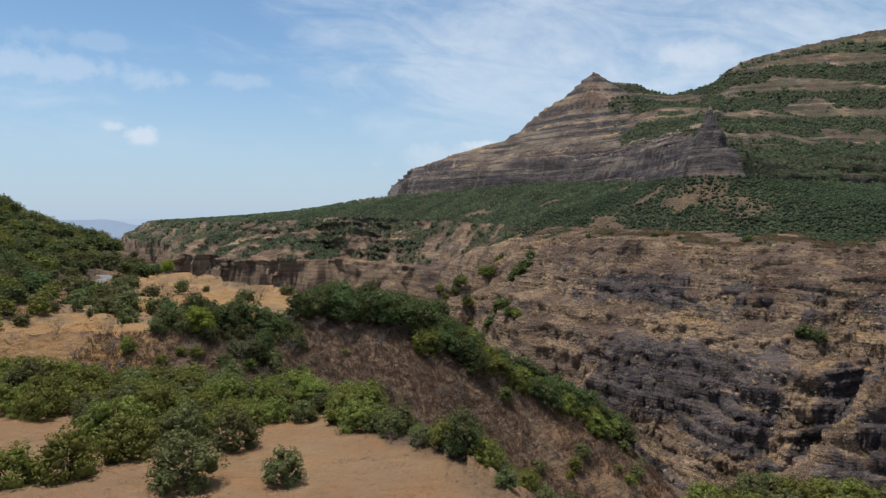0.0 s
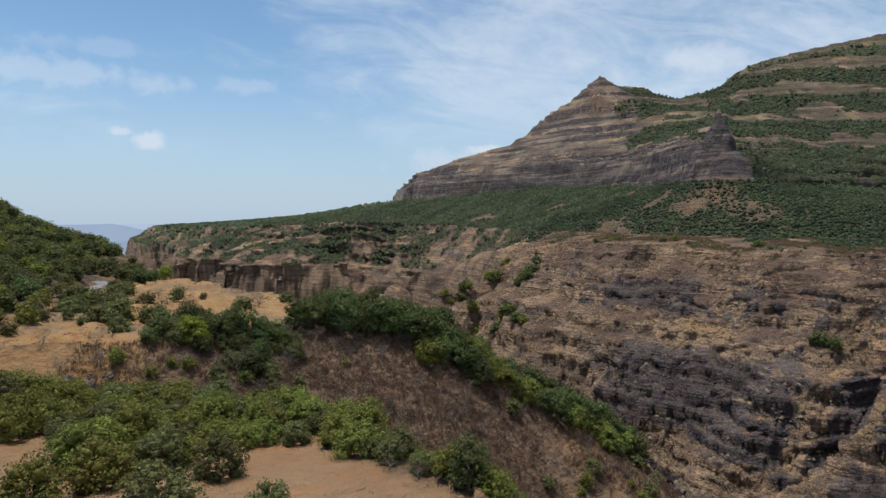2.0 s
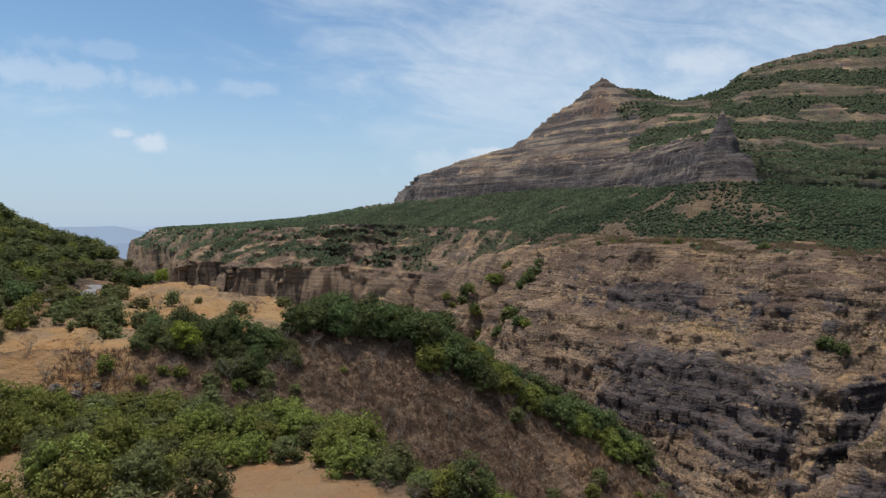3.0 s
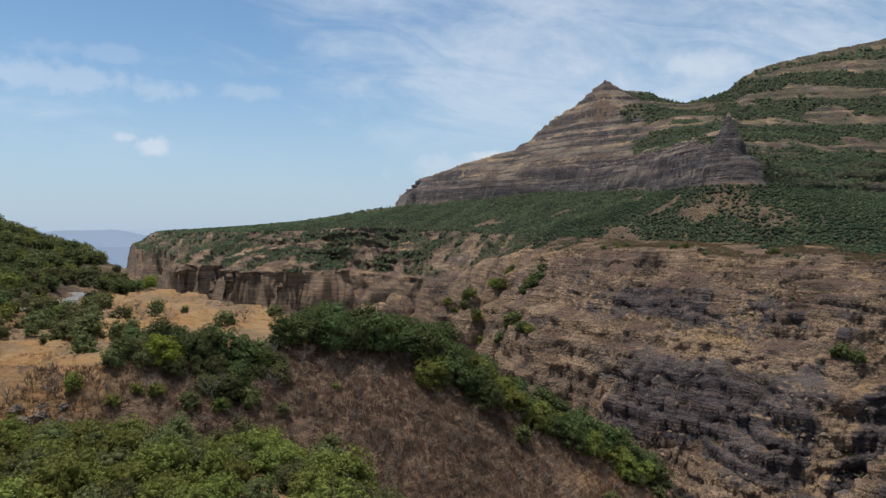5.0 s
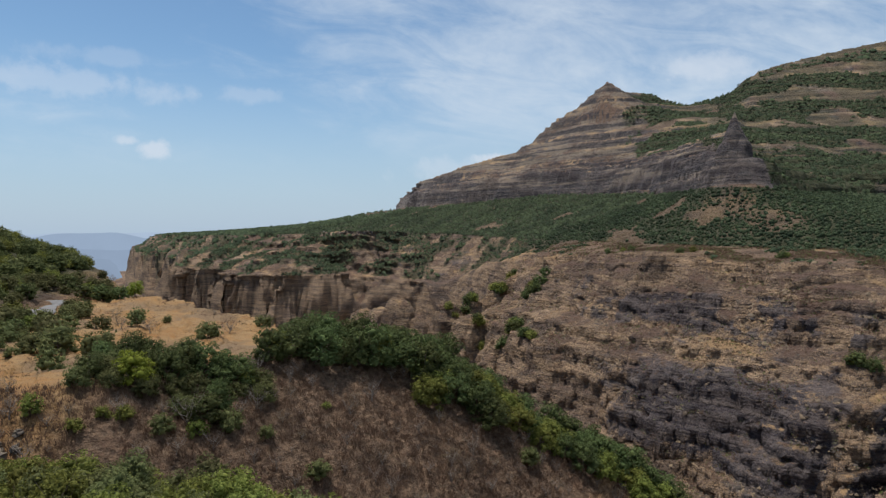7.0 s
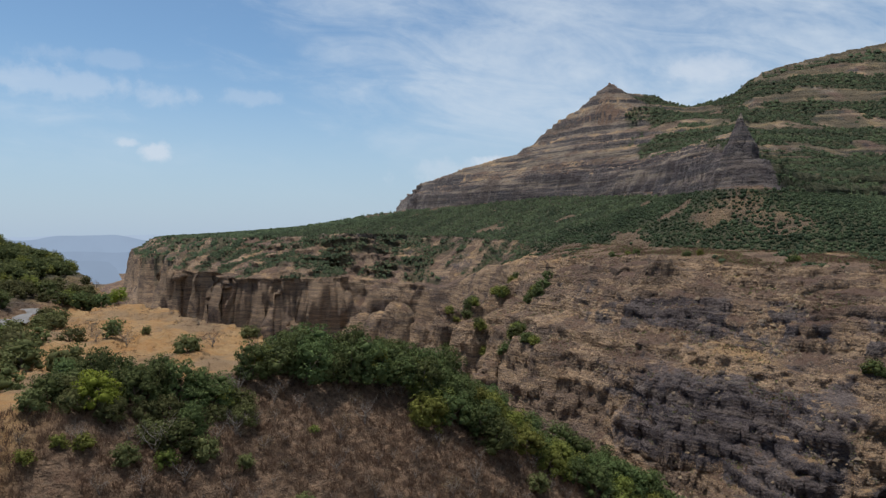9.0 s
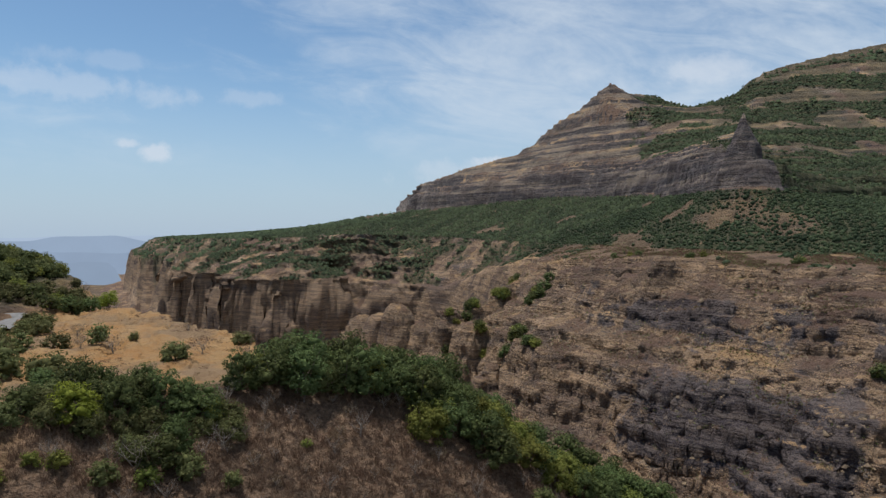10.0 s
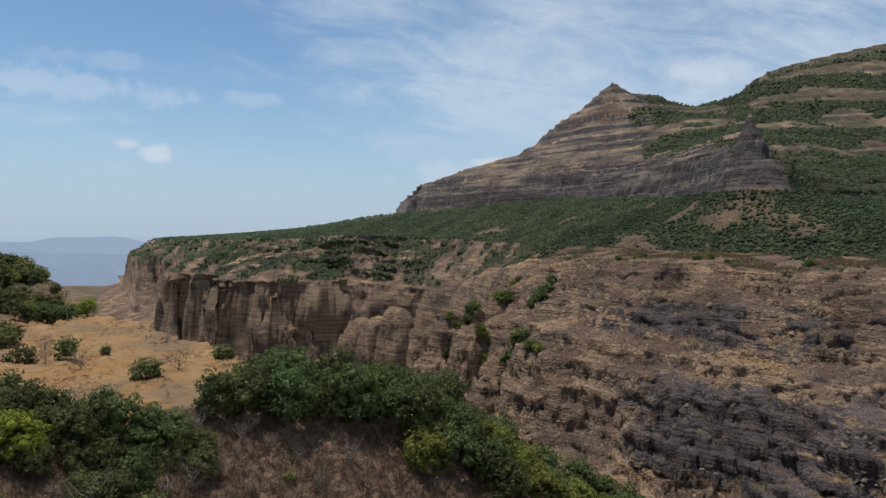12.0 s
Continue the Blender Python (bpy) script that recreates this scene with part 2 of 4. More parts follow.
def land(x, y, detail=True):
    """Height of the land at x, y (arrays), the zone between the lines, the lines' distances and the hill's rise."""
    far = smooth(200, 420, y + 0.3 * np.abs(x))
    w = np.clip((y - 90) / 250, 0.10, 1.0)
    mount = smooth(560, 640, y) * smooth(-120, -40, x)
    w = w * (1 - 0.55 * mount)
    flute = 2.6 * (1 - 0.4 * mount) * (1 - mount * smooth(120, -40, x))
    wx = x + w * (8 * fbm(x, y, 90, 3, 0) + flute * ridged(x, y, 30, 2, 3)) + 1.3 * far * fbm(x, y, 7, 2, 5)
    wy = y + w * (8 * fbm(x, y, 90, 3, 2) + flute * ridged(x, y, 30, 2, 5)) + 1.3 * far * fbm(x, y, 7, 2, 1)
    away = smooth(700, 1000, y - 0.6 * x) * smooth(-60, -210, x)
    along, across = -0.5 * x + 0.87 * y, 0.87 * x + 0.5 * y
    head = -away * smooth(2300, 1900, y) * (34 * ridged(along, 0.25 * across, 230, 2, 6) - 6)   # rounded headlands, sharp clefts
    wx, wy = wx + 0.87 * head, wy + 0.5 * head
    wx = wx + away * 11 * ridged(x, y, 64, 2, 4)
    wy = wy + away * 11 * ridged(x, y, 58, 2, 7)
    near = FIELD(wx, wy)
    z = near[0][1].copy()                                   # before the first line the field lies level
    zone = np.zeros(x.shape, int)
    for k in range(len(LAND) - 1):
        s0, z0 = near[k]
        s1, z1 = near[k + 1]
        m = s0 > 0
        a, b = np.abs(s0), np.abs(s1)
        t = a / np.maximum(a + b, 1e-6)
        if k == 5:
            t = t + 0.05 * np.sin(t * 6.28)                 # a steep head, a gentler middle, a steep toe
            sheer = smooth(95, 15, x) * smooth(590, 690, y)
            t = t * (1 - sheer) + sheer * (0.22 * t + 0.78 * smooth(0.60, 0.93, t))   # sheer cliffs farther up the gorge
        if k == 8:
            t = 0.45 * t + 0.55 * smooth(0.06, 0.50, t)     # the mountain's sheer lower cliff
        zone = np.where(m, k + 1, zone)
        zz = z0 + (z1 - z0) * t
        if k == 5:
            zz = zz + smooth(-20, 40, x) * (np.interp(zz, FLOWS_IN, FLOWS_OUT) - zz)
        z = np.where(m, zz, z)
    m = near[-1][0] > 0
    z = np.where(m, near[-1][1] - 0.55 * near[-1][0], z)
    zone = np.where(m, len(LAND), zone)
    # the wooded hill that rises to the west of the tan field
    u = np.clip(-(x + 84 + (y - 150) * 0.18), 0, 90)
    hill = (0.20 * u + 0.004 * np.maximum(u - 45, 0) ** 2) * smooth(118, 150, y) * smooth(330, 275, y + 0.25 * (x + 150))
    z = z + hill
    # the horn at the end of the cliff ridge
    hx, hy = (wx - 243), (wy - 630)
    hd = np.hypot(hx * np.where(hx > 0, 1.35, 1.1), hy * np.where(hy > 0, 1.5, 1.1))
    horn = 104 - 4.6 * hd ** 0.8 + 3.5 * ridged(x, y, 12, 2, 1) * smooth(1, 9, hd)
    z = np.maximum(z, np.where((zone >= 8) & (zone <= 10), horn, -999))
    plain_rock = smooth(22, 34, np.hypot(hx, hy))            # the horn is one mass, without beds
    z = np.maximum(z, np.where(zone >= 10, 243 - 1.55 * np.hypot(x - 252, y - 1157), -999))
    for (x0, y0, z0), (x1, y1, z1), fall in SPURS:
        dx, dy = x1 - x0, y1 - y0
        t = np.clip(((wx - x0) * dx + (wy - y0) * dy) / (dx * dx + dy * dy), -0.2, 1.15)
        d = np.hypot(wx - x0 - t * dx, wy - y0 - t * dy)
        z = np.maximum(z, np.where((zone >= 5) & (zone <= 6), z0 + (z1 - z0) * t - fall * np.maximum(d - 2, 0) + 2.2 * ridged(x, y, 17, 3, 2), -999))
    t = np.clip(((wx - 206) * -64 + (wy - 322) * -54) / (64.0 ** 2 + 54.0 ** 2), 0, 1.1)
    z = z - np.where((zone == 5) | (zone == 6), 11 * np.exp(-(np.hypot(wx - 206 + t * 64, wy - 322 + t * 54) / 8.0) ** 2), 0)   # the gully behind the near buttress
    for kx, ky, kz, fall in KNOBS:
        z = np.maximum(z, np.where(zone >= 4, kz - fall * 0.0032 * np.hypot(wx - kx, wy - ky) ** 3 + 1.5 * ridged(x, y, 12, 2, 4), -999))
    # level beds of rock, of uneven thickness, broken and worn away in places
    weight = np.choose(zone, [0, 0.15, 0.12, 0.0, 0.6, 0.5, 0.78, 0.40, 0.10, 1.0, 1.0, 0.2])
    weight = np.where(zone == 7, 0.15 + 0.45 * smooth(600, 680, y), weight)
    weight = np.where(zone == 6, weight * (1 - 0.75 * smooth(640, 760, y) * smooth(20, -60, x)), weight)
    weight = np.where((zone >= 9) & (x > 262), weight * (1 - 0.5 * smooth(262, 330, x)), weight)
    high = np.where(zone >= 9, 1.0, 0.0)
    wall = ((zone >= 5) & (zone <= 7)) * smooth(760, 660, y)      # the great wall: thin, unbroken beds
    lasting = np.where(wall > 0.5, np.clip(0.95 + 0.7 * fbm(x, y, 60, 3, 1), 0.35, 1.25), np.clip(0.75 + 0.2 * high + (1.3 - 0.5 * high) * fbm(x, y, 60 + 40 * high, 3, 1), 0.05 + 0.35 * high, 1.25))
    rock = smooth(230, 330, y + 0.4 * np.abs(x)) * weight * lasting * plain_rock * np.where(zone >= 10, 0.45 + 0.55 * smooth(-30, 110, x), 1.0)
    h = z + 0.012 * x + (6.0 - 3.2 * high) * fbm(x, y, 110 + 120 * high, 3, 4) + (1.5 - high - 0.5 * wall) * fbm(x, y, 18, 2, 0)
    bed = np.where(zone >= 9, 11.5, 12.0 - 4.2 * wall)
    f = h / bed + (0.35 + 0.25 * high + 0.35 * wall) * np.sin(h / 17.0 + 1.1) + 0.2 * np.sin(h / 7.3)
    c = np.floor(f)
    r = f - c
    stair = c + 0.18 * r + 0.82 * smooth(0.32 + 0.06 * wall, 0.70, r)
    z = z + rock * (0.9 + 0.15 * high - 0.1 * wall) * (stair - f) * bed
    z = z + rock * (1 - 0.6 * high) * (1.5 * fbm(x, y, 15, 3, 6) + 0.8 * ridged(x, y, 9, 2, 2))
    # fine unevenness of the soil
    z = z + 0.25 * fbm(x, y, 9, 3, 7) * smooth(60, 120, y) + 0.12 * fbm(x, y, 3.0, 2, 3)
    brush = ((zone == 1) | (zone == 2)) * 1.0
    z = z + brush * (0.9 * fbm(x, y, 12, 3, 2) + 0.35 * ridged(x, y, 3.0, 2, 4))
    step = fbm(x, y, 40, 2, 5) * 2.6 + 0.035 * y
    z = z + np.where(zone == 3, 1.1 * fbm(x, y, 34, 3, 1) + 1.8 * np.exp(-((x + 78) / 16) ** 2 - ((y - 222) / 9) ** 2), 0)
    z = z + np.where(zone == 3, 0.9 * (smooth(0.42, 0.58, step - np.floor(step)) - 0.5), 0)
    return z, zone, near, hill


def craggy(x, y, z, zone):
    """Rock broken into beds and blocks: the sheet is pushed in and out along its own slope."""
    p = np.stack([x, y, z], -1)
    du, dv = np.gradient(p, axis=0), np.gradient(p, axis=1)
    n = np.cross(dv, du)
    n /= np.linalg.norm(n, axis=-1)[..., None] + 1e-9
    n *= np.sign(n[..., 2:3] + 1e-9)
    steep = smooth(0.93, 0.66, n[..., 2]) * smooth(240, 330, y + 0.4 * np.abs(x)) * np.choose(zone, [0, 0, 0, 0, 0.8, 0.5, 1, 0.8, 0.4, 1, 0.9, 0.4])
    a, b = -0.5 * x + 0.87 * y, 0.87 * x + 0.5 * y
    beds = fbm(a, 3.2 * z, 22, 4, 2, 0.55) + 0.6 * fbm(b, 3.0 * z, 20, 3, 5, 0.55)
    blocks = ridged(a, 1.5 * z, 8.0, 3, 1) + 0.7 * ridged(b, 1.5 * z, 7.0, 3, 6)
    chips = np.abs(fbm(a + 0.3 * z, z, 2.6, 2, 3)) + np.abs(fbm(b - 0.3 * z, z, 2.4, 2, 0))
    close = smooth(680, 600, y) * (zone <= 7)
    up = smooth(660, 780, y) * smooth(20, -100, x)
    jag = smooth(60, 25, np.hypot(x - 243, y - 630)) * (zone >= 8) * smooth(94, 84, z)
    joint = (zone == 9) * smooth(640, 700, y)
    d = steep * (1.3 * jag * ridged(a, 0.12 * z, 9, 3, 4) + 1.1 * jag * ridged(b, 0.12 * z, 11, 2, 7) + 10.0 * up * (0.35 - ridged(a + 0.3 * b, 0.22 * z, 74, 2, 3)) + 2.2 * joint * ridged(a, 0.12 * z, 19, 3, 0) + 1.4 * joint * ridged(b, 0.12 * z, 13, 2, 2) + 5.0 * up * (0.3 - ridged(x + 0.2 * y, 0.7 * z, 44, 3, 1)) + 5.5 * up * fbm(b, 1.8 * z, 26, 3, 7) + (1.0 + 1.3 * close) * (1 - 0.7 * up) * beds + (0.15 + 1.1 * close) * blocks - 1.2 * close * chips)
    return x + n[..., 0] * d, y + n[..., 1] * d, z + n[..., 2] * d * 0.6


def ground_at(x, y):
    return float(land(np.array([float(x)]), np.array([float(y)]))[0][0])


def grid_mesh(name, xs, ys, zs, colours=None):
    """A mesh of a rows x columns grid of places."""
    n, m = xs.shape
    me = bpy.data.meshes.new(name)
    co = np.stack([xs, ys, zs], -1).reshape(-1, 3).astype(np.float32)
    i = np.arange(n * m).reshape(n, m)
    q = np.stack([i[:-1, :-1], i[:-1, 1:], i[1:, 1:], i[1:, :-1]], -1).reshape(-1, 4)
    me.vertices.add(len(co)); me.vertices.foreach_set("co", co.ravel())
    me.loops.add(q.size); me.loops.foreach_set("vertex_index", q.ravel().astype(np.int32))
    me.polygons.add(len(q)); me.polygons.foreach_set("loop_start", np.arange(0, q.size, 4, dtype=np.int32))
    if colours is not None:
        at = me.attributes.new("soil", "FLOAT_COLOR", "POINT")
        at.data.foreach_set("color", colours.reshape(-1).astype(np.float32))
    me.update(calc_edges=True)
    me.polygons.foreach_set("use_smooth", np.ones(len(q), bool))
    return me

# ---- materials ----
class Mat:
    """A small builder of node materials."""

    def __init__(self, name):
        self.m = bpy.data.materials.new(name)
        self.m.use_nodes = True
        self.t = self.m.node_tree
        self.t.nodes.clear()
        self.out = self.n("ShaderNodeOutputMaterial")
        self.b = self.n("ShaderNodeBsdfPrincipled")
        self.t.links.new(self.b.outputs[0], self.out.inputs[0])
        self.b.inputs["Roughness"].default_value = 0.9
        self.b.inputs["Specular IOR Level"].default_value = 0.15

    def n(self, kind, **attrs):
        node = self.t.nodes.new(kind)
        for k, v in attrs.items():
            setattr(node, k, v)
        return node

    def l(self, a, b):
        self.t.links.new(a, b)

    def noise(self, scale, detail=4.0, rough=0.55, stretch=None, dist=0.0):
        c = self.n("ShaderNodeNewGeometry")
        vec = c.outputs["Position"]
        if stretch:
            mp = self.n("ShaderNodeMapping")
            mp.inputs["Scale"].default_value = stretch
            self.l(vec, mp.inputs[0])
            vec = mp.outputs[0]
        t = self.n("ShaderNodeTexNoise")
        t.inputs["Scale"].default_value, t.inputs["Detail"].default_value = scale, detail
        t.inputs["Roughness"].default_value, t.inputs["Distortion"].default_value = rough, dist
        self.l(vec, t.inputs["Vector"])
        return t.outputs["Fac"]

    def ramp(self, value, a, b, lo=0.0, hi=1.0):
        r = self.n("ShaderNodeMapRange", interpolation_type="SMOOTHSTEP")
        for i, v in enumerate((a, b, lo, hi)):
            r.inputs[i + 1].default_value = v
        self.l(value, r.inputs[0])
        return r.outputs[0]

    def mix(self, fac, a, b, blend="MIX"):
        x = self.n("ShaderNodeMix", data_type="RGBA", blend_type=blend)
        for sock, v in ((x.inputs[0], fac), (x.inputs[6], a), (x.inputs[7], b)):
            if isinstance(v, (int, float)):
                sock.default_value = v
            elif isinstance(v, tuple):
                sock.default_value = (*v, 1)
            else:
                self.l(v, sock)
        return x.outputs[2]

    def math(self, op, a, b):
        x = self.n("ShaderNodeMath", operation=op)
        for sock, v in ((x.inputs[0], a), (x.inputs[1], b)):
            if isinstance(v, (int, float)):
                sock.default_value = v
            else:
                self.l(v, sock)
        return x.outputs[0]

    def bump(self, height, strength, distance):
        b = self.n("ShaderNodeBump")
        b.inputs["Strength"].default_value, b.inputs["Distance"].default_value = strength, distance
        self.l(height, b.inputs["Height"])
        self.l(b.outputs[0], self.b.inputs["Normal"])

    def colour(self, c):
        if isinstance(c, tuple):
            self.b.inputs["Base Color"].default_value = (*c, 1)
        else:
            self.l(c, self.b.inputs["Base Color"])
        return self


def ground_material():
    m = Mat("land")
    geo = m.n("ShaderNodeNewGeometry")
    sepn = m.n("ShaderNodeSeparateXYZ")
    m.l(geo.outputs["Normal"], sepn.inputs[0])
    soil = m.n("ShaderNodeAttribute", attribute_name="soil")
    sc = m.n("ShaderNodeSeparateColor")
    m.l(soil.outputs["Color"], sc.inputs[0])
    big, mid, fine, grit = m.noise(0.02, 5, 0.6), m.noise(0.20, 7, 0.66), m.noise(0.9, 6, 0.65), m.noise(4.0, 4, 0.6)
    strata = m.noise(0.30, 6, 0.68, (0.10, 0.10, 1.0), 0.9)
    blocks = m.n("ShaderNodeTexVoronoi", feature="F1")
    blocks.inputs["Scale"].default_value = 0.42
    warp = m.n("ShaderNodeMapping")
    warp.inputs["Scale"].default_value = (1, 1, 1.7)
    m.l(geo.outputs["Position"], warp.inputs[0])
    m.l(warp.outputs[0], blocks.inputs["Vector"])
    # rock with level beds
    layer = m.noise(0.34, 5, 0.62, (0.035, 0.035, 1.0), 0.6)
    rock = m.mix(m.ramp(strata, 0.36, 0.66), (0.052, 0.048, 0.050), (0.120, 0.104, 0.096))
    band = m.noise(0.10, 3, 0.55, (0.05, 0.05, 1.0), 0.3)
    place = m.n("ShaderNodeSeparateXYZ")
    m.l(geo.outputs["Position"], place.inputs[0])
    bedded = m.ramp(place.outputs["X"], -150, 10, 0.15, 1.0)
    rock = m.mix(m.math("MULTIPLY", bedded, m.ramp(layer, 0.50, 0.62, 0, 0.7)), rock, (0.180, 0.142, 0.118))
    rock = m.mix(m.math("MULTIPLY", bedded, m.ramp(layer, 0.48, 0.36, 0, 0.7)), rock, (0.040, 0.037, 0.043))
    rock = m.mix(m.math("MULTIPLY", bedded, m.ramp(band, 0.52, 0.59, 0, 0.8)), rock, (0.225, 0.178, 0.136))
    rock = m.mix(m.math("MULTIPLY", bedded, m.ramp(band, 0.48, 0.40, 0, 0.85)), rock, (0.036, 0.035, 0.041))
    # the far wall turns paler westwards: haze put into the rock's colour
    rock = m.mix(m.ramp(place.outputs["X"], 0, -130, 0, 0.78), rock, (0.300, 0.258, 0.232))
    joint = m.noise(0.085, 5, 0.6, (1.0, 1.0, 0.16), 0.5)
    rock = m.mix(m.ramp(joint, 0.45, 0.36, 0, 0.7), rock, (0.048, 0.045, 0.050))
    rock = m.mix(m.ramp(joint, 0.55, 0.66, 0, 0.5), rock, (0.250, 0.205, 0.165))
    rock = m.mix(m.ramp(fine, 0.47, 0.60, 0, 0.4), rock, (0.190, 0.150, 0.115))
    rock = m.mix(m.ramp(fine, 0.44, 0.34, 0, 0.7), rock, (0.028, 0.027, 0.031))
    rock = m.mix(m.ramp(blocks.outputs["Distance"], 0.5, 0.95, 0, 0.5), rock, (0.038, 0.036, 0.040))
    # paler weathered rock, and naked dark flows between it
    speck = m.noise(1.7, 5, 0.7)
    pale = m.mix(m.ramp(strata, 0.40, 0.60), (0.104, 0.072, 0.056), (0.330, 0.216, 0.130))
    pale = m.mix(m.ramp(layer, 0.52, 0.60, 0, 0.65), pale, (0.360, 0.240, 0.145))
    pale = m.mix(m.ramp(layer, 0.46, 0.38, 0, 0.5), pale, (0.075, 0.060, 0.052))
    pale = m.mix(m.ramp(speck, 0.49, 0.58, 0, 0.7), pale, (0.460, 0.304, 0.165))
    pale = m.mix(m.ramp(fine, 0.46, 0.38, 0, 0.75), pale, (0.052, 0.042, 0.038))
    flow = m.mix(m.ramp(strata, 0.42, 0.60), (0.040, 0.035, 0.042), (0.104, 0.086, 0.084))
    flow = m.mix(m.ramp(layer, 0.53, 0.61, 0, 0.55), flow, (0.150, 0.120, 0.098))
    flow = m.mix(m.ramp(speck, 0.50, 0.60, 0, 0.5), flow, (0.140, 0.112, 0.090))
    flow = m.mix(m.ramp(fine, 0.46, 0.38, 0, 0.7), flow, (0.028, 0.026, 0.031))
    basalt = m.n("ShaderNodeAttribute", attribute_name="basalt")
    edge = m.math("ADD", basalt.outputs["Fac"], m.math("MULTIPLY", m.math("SUBTRACT", mid, 0.5), 1.8))
    edge = m.math("ADD", edge, m.math("MULTIPLY", m.math("SUBTRACT", strata, 0.5), 1.5))
    edge = m.math("ADD", edge, m.math("MULTIPLY", m.math("SUBTRACT", m.noise(0.045, 4, 0.6), 0.5), 1.7))
    edge = m.ramp(edge, 0.30, 0.72, 0, 0.92)
    near_wall = m.n("ShaderNodeSeparateXYZ")
    m.l(geo.outputs["Position"], near_wall.inputs[0])
    low = m.ramp(near_wall.outputs["Z"], 5, -15)
    rock = m.mix(m.math("MULTIPLY", low, 0.88), rock, pale)
    rock = m.mix(edge, rock, flow)
    rock = m.mix(m.math("MULTIPLY", m.ramp(place.outputs["Z"], 45, 78), m.ramp(band, 0.53, 0.59, 0, 0.75)), rock, (0.235, 0.185, 0.140))
    # dry grass and scree on the ledges
    ledge = m.mix(m.ramp(mid, 0.38, 0.62), (0.096, 0.060, 0.043), (0.335, 0.206, 0.104))
    ledge = m.mix(m.ramp(big, 0.44, 0.60, 0, 0.8), ledge, (0.118, 0.076, 0.054))
    ledge = m.mix(m.ramp(fine, 0.48, 0.58, 0, 0.85), ledge, (0.054, 0.040, 0.031))
    ledge = m.mix(m.ramp(grit, 0.52, 0.62, 0, 0.5), ledge, (0.30, 0.205, 0.110))
    sepp = m.n("ShaderNodeSeparateXYZ")
    m.l(geo.outputs["Position"], sepp.inputs[0])
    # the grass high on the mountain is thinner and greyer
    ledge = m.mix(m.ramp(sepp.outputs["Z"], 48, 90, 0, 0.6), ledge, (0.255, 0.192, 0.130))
    # high on the mountain the beds show cleanly, lower down grass and rock mingle
    mingle = m.ramp(sepp.outputs["Z"], 60, 20, 0.35, 1.0)
    uneven = m.math("ADD", m.math("MULTIPLY", m.math("SUBTRACT", mid, 0.5), 0.9), m.math("MULTIPLY", m.math("SUBTRACT", fine, 0.5), 0.8))
    uneven = m.math("ADD", uneven, m.math("MULTIPLY", m.math("SUBTRACT", m.noise(0.028, 4, 0.6), 0.5), 1.3))
    slope = m.math("ADD", sepn.outputs["Z"], m.math("MULTIPLY", uneven, mingle))
    # deep in the gorge the rock is washed barer
    slope = m.math("SUBTRACT", slope, m.ramp(sepp.outputs["Z"], -50, -110, 0, 0.13))
    crag = m.n("ShaderNodeAttribute", attribute_name="crag")
    slope = m.math("SUBTRACT", slope, m.math("MULTIPLY", crag.outputs["Fac"], 0.17))
    slope = m.math("SUBTRACT", slope, m.math("MULTIPLY", edge, 0.18))
    bare = m.ramp(slope, 0.62, 0.78)
    # broad tan and umber stretches of weathering
    stretch = m.noise(0.021, 5, 0.62, (1.0, 1.0, 1.8), 0.6)
    ledge = m.mix(m.ramp(stretch, 0.42, 0.55, 0, 0.78), ledge, (0.098, 0.060, 0.046))
    rock = m.mix(m.ramp(stretch, 0.48, 0.62, 0, 0.6), rock, (0.056, 0.043, 0.041))
    ledge = m.mix(m.ramp(stretch, 0.46, 0.36, 0, 0.7), ledge, (0.370, 0.236, 0.118))
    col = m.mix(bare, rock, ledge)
    crumb = m.noise(2.3, 3, 0.6)
    col = m.mix(m.ramp(crumb, 0.45, 0.38, 0, 0.28), col, (0.026, 0.022, 0.021))
    red = m.mix(m.ramp(mid, 0.35, 0.65), (0.300, 0.160, 0.073), (0.310, 0.198, 0.104))
    red = m.mix(m.ramp(fine, 0.4, 0.7, 0, 0.5), red, (0.245, 0.150, 0.090))
    worn = m.noise(0.075, 6, 0.62, None, 0.8)
    red = m.mix(m.ramp(worn, 0.50, 0.62, 0, 0.7), red, (0.275, 0.170, 0.094))
    red = m.mix(m.ramp(worn, 0.44, 0.34, 0, 0.8), red, (0.370, 0.190, 0.084))
    red = m.mix(m.ramp(grit, 0.55, 0.70, 0, 0.45), red, (0.150, 0.105, 0.070))
    col = m.mix(sc.outputs[0], col, red)
    wood = m.mix(m.ramp(mid, 0.35, 0.65), (0.030, 0.036, 0.018), (0.068, 0.064, 0.034))
    col = m.mix(sc.outputs[1], col, wood)
    tan = m.mix(m.ramp(mid, 0.35, 0.65), (0.350, 0.188, 0.070), (0.365, 0.230, 0.108))
    patchy = m.noise(0.055, 5, 0.6)
    tan = m.mix(m.ramp(patchy, 0.48, 0.60, 0, 0.85), tan, (0.235, 0.160, 0.095))
    tan = m.mix(m.ramp(patchy, 0.42, 0.34, 0, 0.8), tan, (0.360, 0.185, 0.068))
    tan = m.mix(m.ramp(fine, 0.45, 0.7, 0, 0.5), tan, (0.215, 0.140, 0.080))
    col = m.mix(sc.outputs[2], col, tan)
    # slopes under dry brush
    brush = m.mix(m.ramp(fine, 0.36, 0.64), (0.078, 0.049, 0.033), (0.203, 0.129, 0.080))
    brush = m.mix(m.ramp(grit, 0.45, 0.7, 0, 0.6), brush, (0.215, 0.155, 0.108))
    brush = m.mix(m.ramp(mid, 0.55, 0.7, 0, 0.6), brush, (0.112, 0.060, 0.038))
